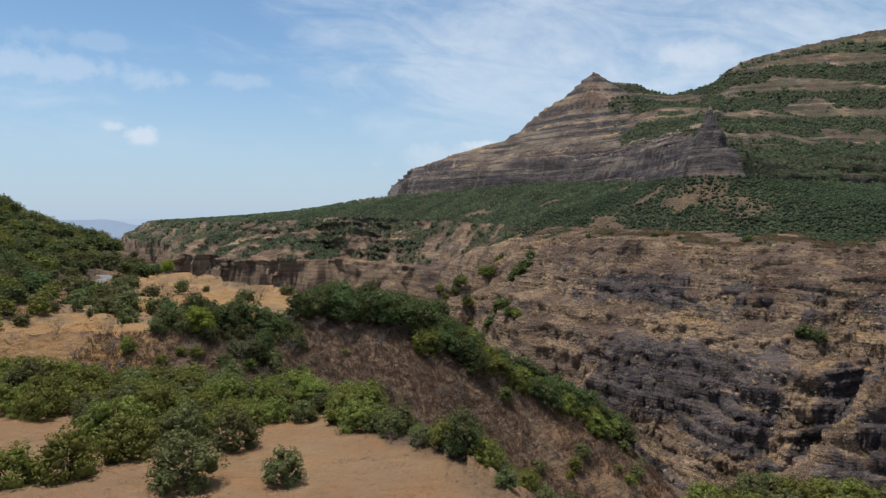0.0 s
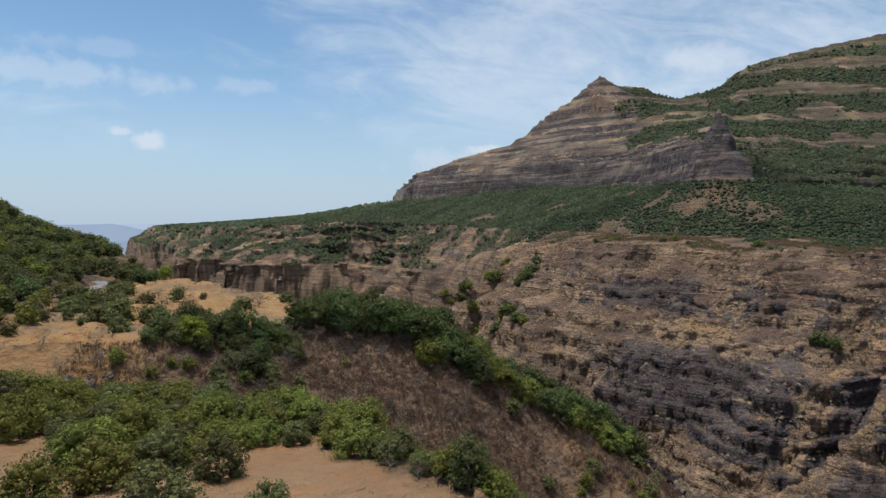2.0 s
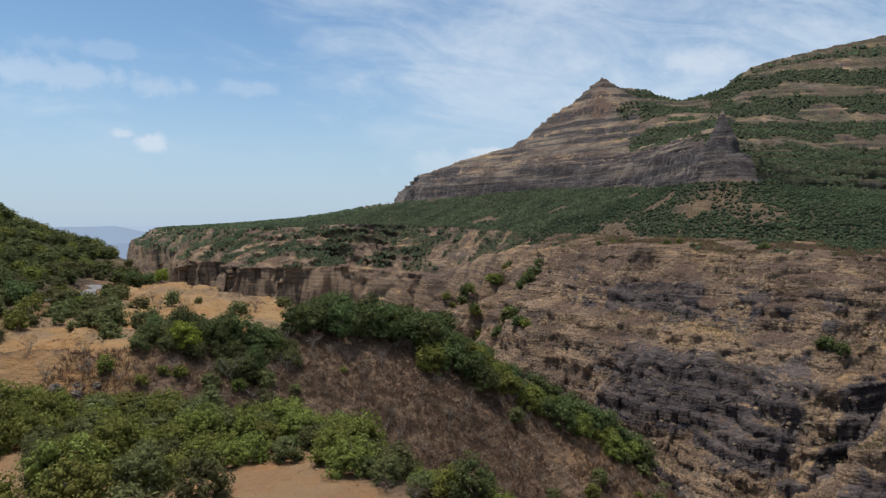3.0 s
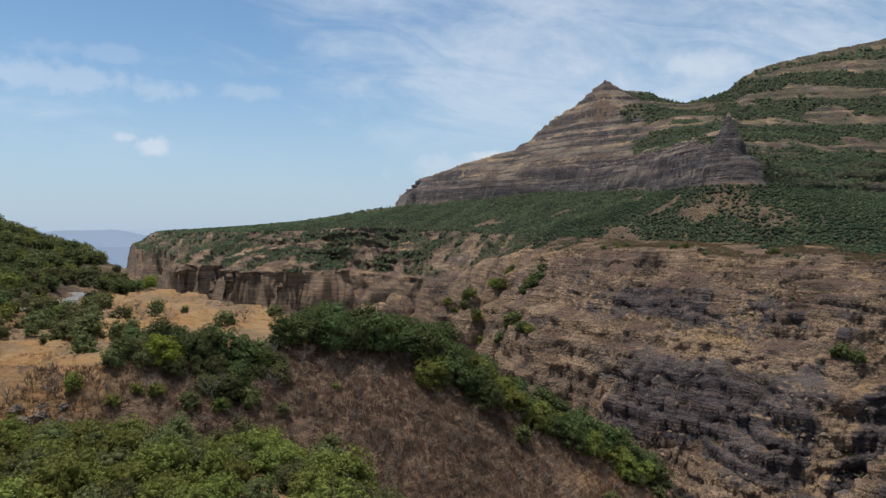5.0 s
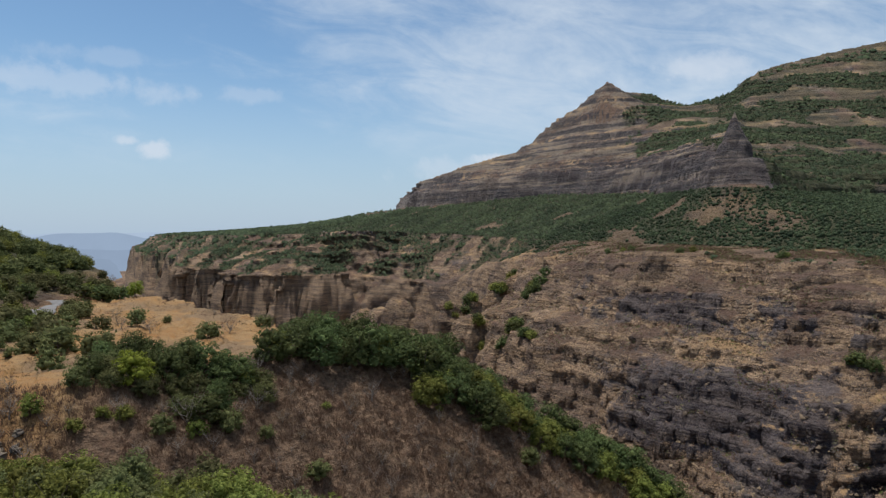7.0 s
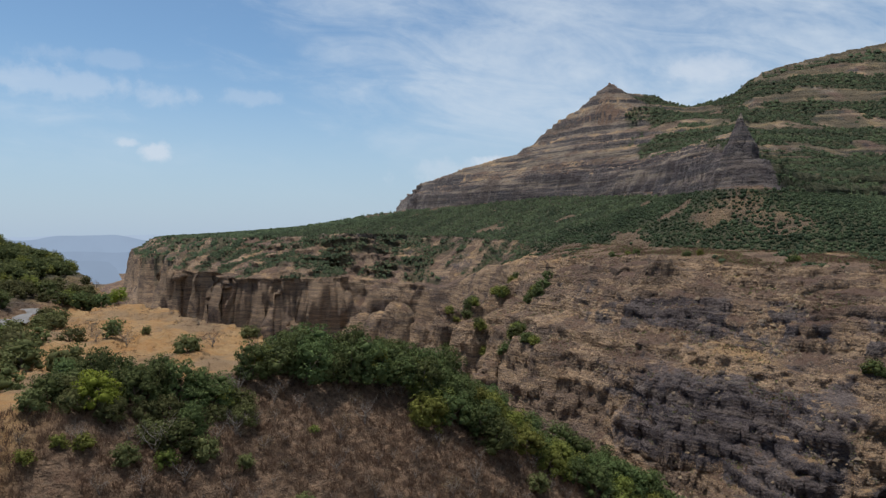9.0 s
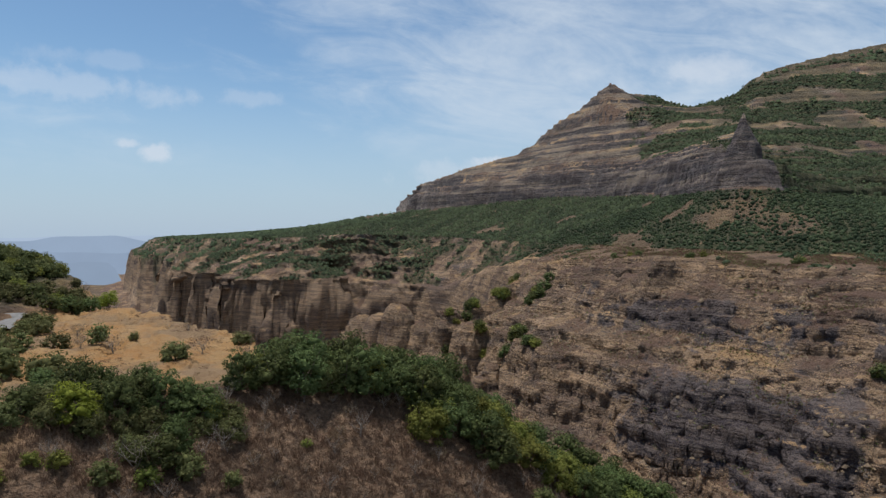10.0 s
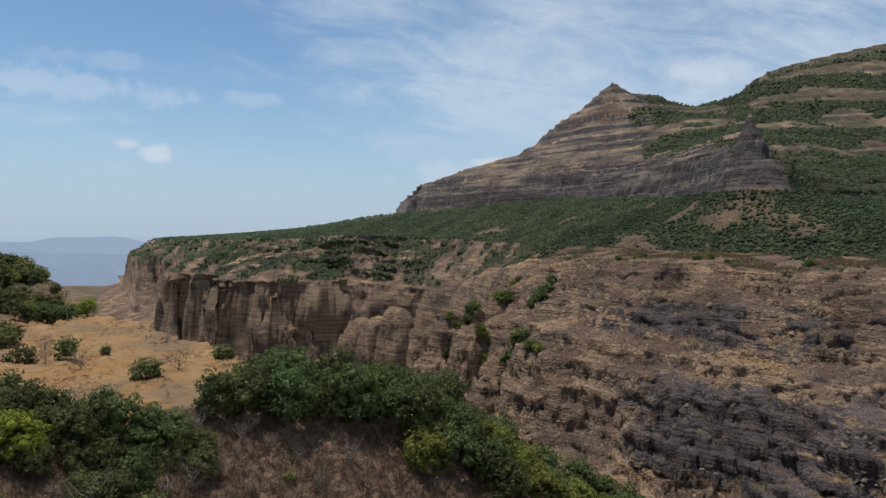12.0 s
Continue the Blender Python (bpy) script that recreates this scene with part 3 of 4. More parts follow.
    brush = m.mix(m.ramp(m.noise(0.12, 5, 0.65), 0.47, 0.38, 0, 0.7), brush, (0.052, 0.034, 0.023))
    col = m.mix(soil.outputs["Alpha"], col, brush)
    m.colour(col)
    m.bump(m.math("ADD", m.math("ADD", fine, m.math("MULTIPLY", grit, 0.3)), m.math("ADD", m.math("MULTIPLY", mid, 2.0), m.math("ADD", m.math("MULTIPLY", m.math("MULTIPLY", layer, bedded), 2.0), m.math("MULTIPLY", blocks.outputs["Distance"], -0.6)))), 1.0, 1.1)
    return m.m


def leaf_material(name, dark, light, spread=0.5, own=0.5, wide=0.0):
    m = Mat(name)
    oi = m.n("ShaderNodeObjectInfo")
    geo = m.n("ShaderNodeNewGeometry")
    a = m.mix(geo.outputs["Random Per Island"], dark, light)
    b = m.mix(m.noise(0.55, 3), tuple(c * 0.75 for c in dark), light)
    col = m.mix(1 - own, a, b)
    if wide:
        col = m.mix(m.ramp(m.noise(0.035, 4, 0.6), 0.42, 0.60, 0, wide), col, tuple(c * 0.55 for c in dark))
    hue = m.n("ShaderNodeHueSaturation")
    m.l(m.math("ADD", m.math("MULTIPLY", oi.outputs["Random"], 0.1 * spread), 0.5 - 0.05 * spread), hue.inputs["Hue"])
    m.l(m.math("ADD", m.math("MULTIPLY", oi.outputs["Random"], spread), 1 - spread / 2), hue.inputs["Value"])
    m.l(col, hue.inputs["Color"])
    m.colour(hue.outputs[0])
    m.b.inputs["Roughness"].default_value = 0.75
    m.b.inputs["Specular IOR Level"].default_value = 0.08
    thin = m.n("ShaderNodeBsdfTranslucent")
    m.l(hue.outputs[0], thin.inputs[0])
    both = m.n("ShaderNodeMixShader")
    both.inputs[0].default_value = 0.30
    m.l(m.b.outputs[0], both.inputs[1])
    m.l(thin.outputs[0], both.inputs[2])
    m.l(both.outputs[0], m.out.inputs[0])
    return m.m


def plain_material(name, a, b, scale=1.0, rough=0.9, bump=0.3):
    m = Mat(name)
    f = m.noise(scale, 6, 0.6)
    m.colour(m.mix(m.ramp(f, 0.3, 0.7), a, b))
    m.b.inputs["Roughness"].default_value = rough
    m.bump(f, bump, 0.2)
    return m.m


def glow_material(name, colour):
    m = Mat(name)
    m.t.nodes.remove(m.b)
    # the far ridges are no light source; haze is painted as their glow
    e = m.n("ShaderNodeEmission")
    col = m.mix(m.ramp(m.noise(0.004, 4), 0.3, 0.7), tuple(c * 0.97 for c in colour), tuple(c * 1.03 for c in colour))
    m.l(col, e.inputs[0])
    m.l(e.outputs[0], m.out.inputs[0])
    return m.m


LAND_MAT = ground_material()
LEAF = {
    "deep": leaf_material("deep_green_leaves", (0.044, 0.060, 0.024), (0.150, 0.176, 0.060)),
    "fresh": leaf_material("fresh_green_leaves", (0.074, 0.087, 0.020), (0.260, 0.266, 0.062)),
    "lime": leaf_material("yellow_green_leaves", (0.110, 0.140, 0.018), (0.290, 0.330, 0.050), 0.2),
    "olive": leaf_material("dusty_olive_leaves", (0.062, 0.070, 0.026), (0.196, 0.194, 0.074)),
    "canopy": leaf_material("canopy_leaves", (0.030, 0.046, 0.028), (0.101, 0.124, 0.058), 0.3, 0.40, 0.55),
    "dry": leaf_material("dry_grey_brown_twigs", (0.098, 0.064, 0.042), (0.240, 0.160, 0.100)),
}
BARK = plain_material("bark", (0.10, 0.075, 0.055), (0.20, 0.155, 0.115), 3.0)
PALE_BARK = plain_material("pale_dry_bark", (0.165, 0.135, 0.112), (0.260, 0.220, 0.185), 3.0)
ROAD = plain_material("grey_gravel_road", (0.135, 0.130, 0.125), (0.20, 0.19, 0.18), 0.8)

# ---- the land, one sheet to the horizon ----
ang = np.radians(np.concatenate([np.linspace(-180, -38, 36, endpoint=False), np.linspace(-35.3, 35.3, 650), np.linspace(38, 180, 36)]))
rad = np.concatenate([[0.5, 8], np.geomspace(20, 90, 36, endpoint=False), np.geomspace(90, 290, 90, endpoint=False), np.geomspace(290, 640, 300, endpoint=False), np.geomspace(640, 1280, 265, endpoint=False), np.geomspace(1280, 1560, 60, endpoint=False), np.geomspace(1560, 4900, 70)])
A, R = np.meshgrid(ang, rad)
GX, GY = R * np.sin(A), R * np.cos(A) - 12.0
GZ, GZONE, GNEAR, GHILL = land(GX, GY)
red = ((GZONE == 0) * smooth(0, -3, GNEAR[0][0] + 2.0 * fbm(GX, GY, 9, 2))).astype(float)


def wooded(x, y, z, zone, hill):
    """How thickly the far land is wooded, 0 to 1."""
    patch = fbm(x, y, 120, 3, 3)
    small = fbm(x, y, 38, 3, 6)
    w = np.where(zone == 8, smooth(-0.30, -0.05, 0.8 * patch + 0.45 * small + 0.46), 0.0)
    bare = 0.42 * smooth(40, 8, np.hypot((x - 222) * 1.0, (y - 540) * 0.5) + 26 * small)            # the bare brown spur under the horn
    w = np.where(zone == 8, w * (1 - bare), w)
    w = np.maximum(w, np.where(zone == 7, 0.8 * smooth(0.10, 0.60, small + 0.6 * patch - 0.12 * smooth(700, 500, y) + 0.42 * smooth(0, -140, x) + 0.34 * smooth(580, 660, y) * smooth(-120, -40, x)), 0.0))
    band = np.sin(z / 8.5 + 2.0 * patch)
    east = np.maximum(smooth(330, 420, x), smooth(0.232, 0.262, x / np.maximum(y + 40, 1) + 0.02 * small))
    w = np.maximum(w, np.where((zone == 10) | ((zone == 9) & (x > 262)), smooth(0.15, 0.45, 0.62 * band + 0.6 * patch + 0.45 * small + 0.66 * east + 0.35 * smooth(150, 90, z) * east - 0.10) * (0.12 + 0.88 * east), 0.0))
    w = np.where((zone >= 10) & (z > 150), w * smooth(240, 215, z - 0.12 * np.maximum(x - 252, 0) - 0.1 * np.maximum(x - 500, 0)), w)
    return np.maximum(w, smooth(1, 6, hill))



woods = wooded(GX, GY, GZ, GZONE, GHILL)
woods = np.maximum(woods, np.where((GZONE == 5) | (GZONE == 4), 0.35 * smooth(-350, -600, GX), 0))      # green valley floor down the gorge
tanf = (GZONE == 3) * smooth(-1, 3, GNEAR[2][0] + 2 * fbm(GX, GY, 8, 2, 3)) * (1 - smooth(0, 3, GHILL)) * smooth(4, -1, GX + 30 + 3 * fbm(GX, GY, 9, 2, 2))
brush = np.where((GZONE == 1) | (GZONE == 2), 1.0, 0) * (1 - tanf)
brush = np.where((GZONE == 3) & (GX > -36), 1 - tanf, brush)
brush = np.where(GZONE == 0, 1 - red, brush)
brush = np.where(GZONE == 1, 0.55, brush)
sandy = ((GZONE == 1) | (GZONE == 2)) * np.maximum(smooth(-8, 4, GX) * smooth(106, 90, GY), smooth(8, 30, GX)) * smooth(-0.3, 0.3, fbm(GX, GY, 9, 3, 1) + 0.1)
red = np.maximum(red, 0.75 * sandy)
brush = brush * (1 - 0.7 * sandy)
brush = np.where(GZONE == 7, 0.92 * smooth(760, 640, GY) * smooth(-0.45, 0.05, fbm(GX, GY, 26, 3, 4) + 0.15), brush)
woods = np.where(GZONE == 8, np.maximum(woods, 0.55), woods)
woods = np.where((GZONE == 7) & (GX > 60), np.maximum(woods, 0.38 * smooth(-0.3, 0.3, fbm(GX, GY, 34, 3, 2) + 0.15)), woods)
woods = np.where((GZONE >= 9) & (GX > 262), np.maximum(woods, 0.55 * smooth(270, 340, GX) * smooth(-0.5, 0.2, fbm(GX, GY, 60, 3, 5) + 0.2)), woods)
brush = np.where(GZONE == 8, 0.85 * smooth(0.9, 0.3, woods), brush)
west = (GZONE == 2) * smooth(-46, -58, GX + 4 * fbm(GX, GY, 10, 2, 5))
tanf = np.maximum(tanf, 0.8 * west)
brush = brush * (1 - 0.9 * west)
cols = np.stack([red, woods, tanf, brush], -1)
crag = np.where((GZONE == 9) & (GX < 262), 0.30, np.where(GZONE == 10, 0.05, np.where(GZONE == 7, 0.5, np.where(GZONE == 6, 0.45 - 0.40 * smooth(30, -120, GX) * smooth(640, 760, GY), 0.0))))
crag = np.maximum(crag, 1.3 * smooth(48, 30, np.hypot(GX - 243, (GY - 630) * 0.8)) * (GZONE >= 8) * smooth(40, 48, GZ))
GX2, GY2, GZ2 = craggy(GX, GY, GZ, GZONE)
ground = tagged(new("ground", grid_mesh("ground", GX2, GY2, GZ2, cols)), "dry hill country with red fields, layered dark cliffs and a gorge", "ground", kind="structure")
ground.data.attributes.new("crag", "FLOAT", "POINT").data.foreach_set("value", crag.ravel().astype(np.float32))
basalt = np.where((GZONE >= 5) & (GZONE <= 6), flows(GX, GY, GZ2), np.where(GZONE == 9, 0.50, np.where(GZONE == 10, 0.34, 0.0 * GX)))
basalt = np.maximum(basalt, 0.3 * (crag > 1.05))
basalt = np.maximum(basalt, (0.42 - 0.36 * smooth(-20, -110, GX)) * ((GZONE == 6) | (GZONE == 7)) * smooth(100, 40, GX) * smooth(540, 640, GY) * smooth(-0.05, 0.30, fbm(GX, GY, 90, 3, 2) + 0.25 * np.sin(GZ2 / 7.0)))
for (x0, y0, z0), (x1, y1, z1), fall in SPURS[:2]:
    t = np.clip(((GX - x0) * (x1 - x0) + (GY - y0) * (y1 - y0)) / ((x1 - x0) ** 2 + (y1 - y0) ** 2), -0.2, 1.15)
    basalt = basalt * smooth(1, 9, np.hypot(GX - x0 - t * (x1 - x0), GY - y0 - t * (y1 - y0)) + 5 * fbm(GX, GY, 12, 2, 4))
ground.data.attributes.new("basalt", "FLOAT", "POINT").data.foreach_set("value", basalt.ravel().astype(np.float32))
ground.data.materials.append(LAND_MAT)


# ---- trees ----
def part(name, me, material, parent, label=""):
    ob = new(name, me)
    if material and not me.materials:
        me.materials.append(material)
    ob.parent = parent
    return tagged(ob, label)


def soup(name, co, faces):
    """A mesh from many loose four-sided faces; faces is an array of corner numbers."""
    me = bpy.data.meshes.new(name)
    me.vertices.add(len(co)); me.vertices.foreach_set("co", np.asarray(co, np.float32).ravel())
    k = faces.shape[1]
    me.loops.add(faces.size); me.loops.foreach_set("vertex_index", faces.ravel().astype(np.int32))
    me.polygons.add(len(faces)); me.polygons.foreach_set("loop_start", np.arange(0, faces.size, k, dtype=np.int32))
    me.update(calc_edges=True)
    return me


def leaves(centres, outward, size, g):
    """Small leaf sprays, one three-sided face each, that face roughly outward."""
    n = len(centres)
    nrm = outward + g.normal(0, 0.75, (n, 3))
    nrm /= np.linalg.norm(nrm, axis=1)[:, None]
    a = np.cross(nrm, g.normal(0, 1, (n, 3)))
    a /= np.linalg.norm(a, axis=1)[:, None] + 1e-9
    b = np.cross(nrm, a)
    s = size * (0.6 + 0.8 * g.rand(n))[:, None]
    co = np.stack([centres - a * s, centres + a * s * 0.8 + b * s * 0.25, centres + b * s * 1.1 + nrm * s * 0.2], 1).reshape(-1, 3)
    return co, np.arange(3 * n).reshape(n, 3)


ICO_T = (1 + 5 ** 0.5) / 2
ICO_V = np.array([(-1, ICO_T, 0), (1, ICO_T, 0), (-1, -ICO_T, 0), (1, -ICO_T, 0), (0, -1, ICO_T), (0, 1, ICO_T), (0, -1, -ICO_T), (0, 1, -ICO_T), (ICO_T, 0, -1), (ICO_T, 0, 1), (-ICO_T, 0, -1), (-ICO_T, 0, 1)]) / 1.902
ICO_F = np.array([(0, 11, 5), (0, 5, 1), (0, 1, 7), (0, 7, 10), (0, 10, 11), (1, 5, 9), (5, 11, 4), (11, 10, 2), (10, 7, 6), (7, 1, 8), (3, 9, 4), (3, 4, 2), (3, 2, 6), (3, 6, 8), (3, 8, 9), (4, 9, 5), (2, 4, 11), (6, 2, 10), (8, 6, 7), (9, 8, 1)])


OCT_V = np.array([(1, 0, -0.2), (0, 1, -0.2), (-1, 0, -0.2), (0, -1, -0.2), (0.5, 0.5, 0.75), (-0.5, -0.5, 0.8)]) * 1.05
OCT_F = np.array([(0, 1, 4), (1, 2, 4), (2, 5, 4), (2, 3, 5), (3, 0, 5), (0, 4, 5)])


def small_lumps(centres, radii, g, rough=0.2):
    """Uneven low domes, six faces each, for what is far off."""
    n = len(centres)
    a = g.rand(n) * 6.28
    c, s = np.cos(a)[:, None], np.sin(a)[:, None]
    v = OCT_V[None] * (radii[:, None, None] * (1 + rough * g.normal(0, 1, (n, 6, 1))))
    v = np.stack([v[..., 0] * c - v[..., 1] * s, v[..., 0] * s + v[..., 1] * c, v[..., 2]], -1) + centres[:, None]
    return v.reshape(-1, 3), (OCT_F[None] + 6 * np.arange(n)[:, None, None]).reshape(-1, 3)


def lumps(centres, radii, squash, g, rough=0.18):
    """Uneven lumps, twenty faces each, as four-cornered faces whose last corner repeats."""
    n = len(centres)
    v = ICO_V[None] * (radii[:, None, None] * (1 + rough * g.normal(0, 1, (n, 12, 1)))) * np.array([1, 1, squash]) + centres[:, None]
    f = ICO_F[None] + 12 * np.arange(n)[:, None, None]
    return v.reshape(-1, 3), f.reshape(-1, 3)


def mixed(name, first, second):
    """One mesh from two sets of three-sided faces, each given as places and corner numbers."""
    return soup(name, np.vstack([first[0], second[0]]), np.vstack([first[1], second[1] + len(first[0])]))


def crown_mesh(name, seed, radius, height, base, count, size, clumps=18, airy=0.0):
    """A crown of leaf clumps round a lumpy dome; airy leaves gaps."""
    g = np.random.RandomState(seed)
    cs, rs = [], []
    for i in range(clumps):
        a, h = i * 2.4 + g.rand(), ((i + 0.5) / clumps) ** 1.15
        reach = radius * 0.80 * math.sqrt(max(0.0, 1 - (h * 0.93) ** 2.4)) * (0.72 + 0.45 * g.rand())
        cs.append((math.cos(a) * reach, math.sin(a) * reach, base + (height - base) * (0.06 + 0.76 * h) * (0.86 + 0.28 * g.rand())))
        rs.append(radius * (0.75 + 1.0 * g.rand()) * 1.42 / math.sqrt(clumps))
    cs, rs = np.array(cs), np.array(rs)
    share = np.maximum(6, (count * rs ** 2 / (rs ** 2).sum()).astype(int))
    P, O = [], []
    for c, r, k in zip(cs, rs, share):
        d = g.normal(0, 1, (k, 3))
        d /= np.linalg.norm(d, axis=1)[:, None]
        d[:, 2] = np.where(d[:, 2] < -0.45, -d[:, 2], d[:, 2])
        P.append(c + d * r * (0.76 + 0.34 * g.rand(k) - airy * g.rand(k) * 0.6)[:, None] * np.array([1, 1, 0.8]))
        O.append(d + np.array([0, 0, 0.35]))
    quads = leaves(np.vstack(P), np.vstack(O), size, g)
    if airy > 0.3:
        return soup(name, *quads)
    core = lumps(cs * np.array([0.86, 0.86, 0.90]), rs * 0.62, 0.8, g, 0.25)
    return mixed(name, quads, core)


def limb_mesh(name, seed, height, girth, reach, limbs=5, twigs=0):
    """A tapered trunk with bent limbs, and bare twigs where there are any."""
    g = np.random.RandomState(seed)
    cos, faces, n0 = [], [], 0

    def tube(p, r):
        nonlocal n0
        p, k = np.array(p), 3
        for i, (q, rr) in enumerate(zip(p, r)):
            d = p[min(i + 1, len(p) - 1)] - p[max(i - 1, 0)]
            d = d / (np.linalg.norm(d) + 1e-9)
            a = np.cross(d, (0.31, 0.9, 0.2)); a /= np.linalg.norm(a) + 1e-9
            b = np.cross(d, a)
            for j in range(k):
                t = 2 * np.pi * j / k
                cos.append(q + rr * (a * math.cos(t) + b * math.sin(t)))
        for i in range(len(p) - 1):
            for j in range(k):
                faces.append((n0 + i * k + j, n0 + i * k + (j + 1) % k, n0 + (i + 1) * k + (j + 1) % k, n0 + (i + 1) * k + j))
        n0 += len(p) * k

    lean = g.normal(0, 0.12, 2)
    stem = [np.array((lean[0] * t * height, lean[1] * t * height, (t * 0.62 - 0.06) * height)) for t in (0, 0.25, 0.55, 0.8, 1.0)]
    tube(stem, [girth * 1.25, girth, girth * 0.8, girth * 0.55, girth * 0.2])
    for i in range(limbs):
        s = stem[1 + i % 3] * 0.9
        a = 2 * np.pi * (i / limbs) + g.rand()
        e = np.array((math.cos(a) * reach * (0.5 + 0.4 * g.rand()), math.sin(a) * reach * (0.5 + 0.4 * g.rand()), height * (0.55 + 0.35 * g.rand())))
        m = (s + e) / 2 + np.array((0, 0, -0.06 * height))
        tube([s, m, e], [girth * 0.5, girth * 0.33, girth * 0.1])
        for j in range(twigs):
            q = m + (e - m) * g.rand()
            tip = q + g.normal(0, 1, 3) * reach * 0.28 + np.array((0, 0, reach * 0.22))
            tube([q, (q + tip) / 2 + g.normal(0, 0.05, 3), tip], [girth * 0.14, girth * 0.1, girth * 0.04])
    return soup(name, np.array(cos), np.array(faces))


def tree_kind(seed, height, radius, leaf, count, size, base, clumps, airy=0.0, dry=False):
    crowns = crown_mesh("crown", seed, radius, height, base, count, size, clumps, airy)
    crowns.materials.append(LEAF[leaf])
    trunk = limb_mesh("trunk", seed + 5, height, 0.035 * height, radius, 9 if dry else 5, 6 if dry else 0)
    trunk.materials.append(PALE_BARK if dry else BARK)
    return trunk, crowns


KINDS = {}
for i in range(4):
    KINDS["deep", i] = tree_kind(100 + i, 6.5, 3.4, "deep", 1900, 0.225, 0.3, 32 + i)
    KINDS["fresh", i] = tree_kind(200 + i, 4.6, 2.9, "fresh", 2000, 0.175, 0.0, 34 + i)
    KINDS["olive", i] = tree_kind(300 + i, 4.2, 2.6, "olive", 1850, 0.165, 0.0, 32 + i, 0.1)
    KINDS["low", i] = tree_kind(350 + i, 3.6, 2.2, "olive", 620, 0.23, 0.0, 16 + i, 0.2)
    KINDS["green", i] = tree_kind(370 + i, 4.2, 2.1, "fresh", 620, 0.23, 0.2, 16 + i, 0.1)
    KINDS["dry", i] = tree_kind(400 + i, 3.4, 1.9, "dry", 260, 0.12, 0.5, 12 + i, 1.0, True)
    KINDS["hill", i] = tree_kind(600 + i, 6.0, 3.4, "deep", 400, 0.42, 0.3, 20 + i)
    KINDS["bright", i] = tree_kind(800 + i, 5.2, 3.1, "fresh", 520, 0.35, 0.3, 18 + i)
    KINDS["scrub", i] = tree_kind(700 + i, 4.5, 3.0, "olive", 460, 0.34, 0.2, 16 + i)
for i in range(4):
    KINDS["bare", i] = tree_kind(900 + i, 4.5, 2.6, "dry", 60, 0.10, 0.6, 10 + i, 1.0, True)
KINDS["lime", 0] = tree_kind(500, 5.0, 2.8, "lime", 1900, 0.18, 0.5, 26)
WORDS = {
    "deep": ("broad dark green tree with a dense rounded crown", "tree"),
    "fresh": ("bright green leafy bush on dry ground", "bush"),
    "olive": ("dusty olive green scrub bush", "bush"),
    "dry": ("bare grey brown shrub with thin dry twigs", "shrub"),
    "bare": ("leafless pale grey tree with spreading twigs", "tree"),
    "hill": ("dark green tree in the wood on the hill", "tree"),
    "bright": ("bright green tree at the edge of the hill wood", "tree"),
    "scrub": ("dusty green scrub bush on the hill", "bush"),
    "low": ("low dusty olive scrub bush among dry grass", "bush"),
    "green": ("small green bush among dry grass", "bush"),
    "lime": ("yellow green tree in fresh leaf", "tree"),
}
PICK = np.random.RandomState(77)


def plant(kind, x, y, scale=1.0, group="", squat=1.0, label="", z=None):
    v = int(PICK.randint(4)) if kind != "lime" else 0
    words, cat = WORDS[kind]
    base = new(cat)
    base.empty_display_size = 0.2
    tagged(base, label or words, cat, group)
    z = ground_at(x, y) if z is None else z
    s = scale * (0.92 + 0.16 * PICK.rand())
    base.matrix_world = Matrix.LocRotScale((x, y, z - 0.1), Euler((0, 0, PICK.rand() * 6.28)), (s, s, s * squat))
    trunk, crown = KINDS[kind, v]
    part("trunk", trunk, None, base)
    part("crown", crown, None, base)
    return base


def merged(name, items):
    """One mesh out of many placed copies of crowns: (mesh, place, turn, scale, squat)."""
    cache, cos, loops, starts, nv, nl = {}, [], [], [], 0, 0
    for me, place, turn, s, q in items:
        if me.name not in cache:
            v = np.empty(len(me.vertices) * 3, np.float32); me.vertices.foreach_get("co", v)
            l = np.empty(len(me.loops), np.int32); me.loops.foreach_get("vertex_index", l)
            p = np.empty(len(me.polygons), np.int32); me.polygons.foreach_get("loop_start", p)
            cache[me.name] = (v.reshape(-1, 3), l, p)
        v, l, p = cache[me.name]
        c, sn = math.cos(turn), math.sin(turn)
        w = np.stack([(v[:, 0] * c - v[:, 1] * sn) * s, (v[:, 0] * sn + v[:, 1] * c) * s, v[:, 2] * s * q], 1) + np.array(place)
        cos.append(w); loops.append(l + nv); starts.append(p + nl)
        nv += len(v); nl += len(l)
    me = bpy.data.meshes.new(name)
    co, lo, st = np.vstack(cos).astype(np.float32), np.concatenate(loops), np.concatenate(starts)
    me.vertices.add(len(co)); me.vertices.foreach_set("co", co.ravel())
    me.loops.add(len(lo)); me.loops.foreach_set("vertex_index", lo.astype(np.int32))
    me.polygons.add(len(st)); me.polygons.foreach_set("loop_start", st.astype(np.int32))
    me.update(calc_edges=True)
    return me

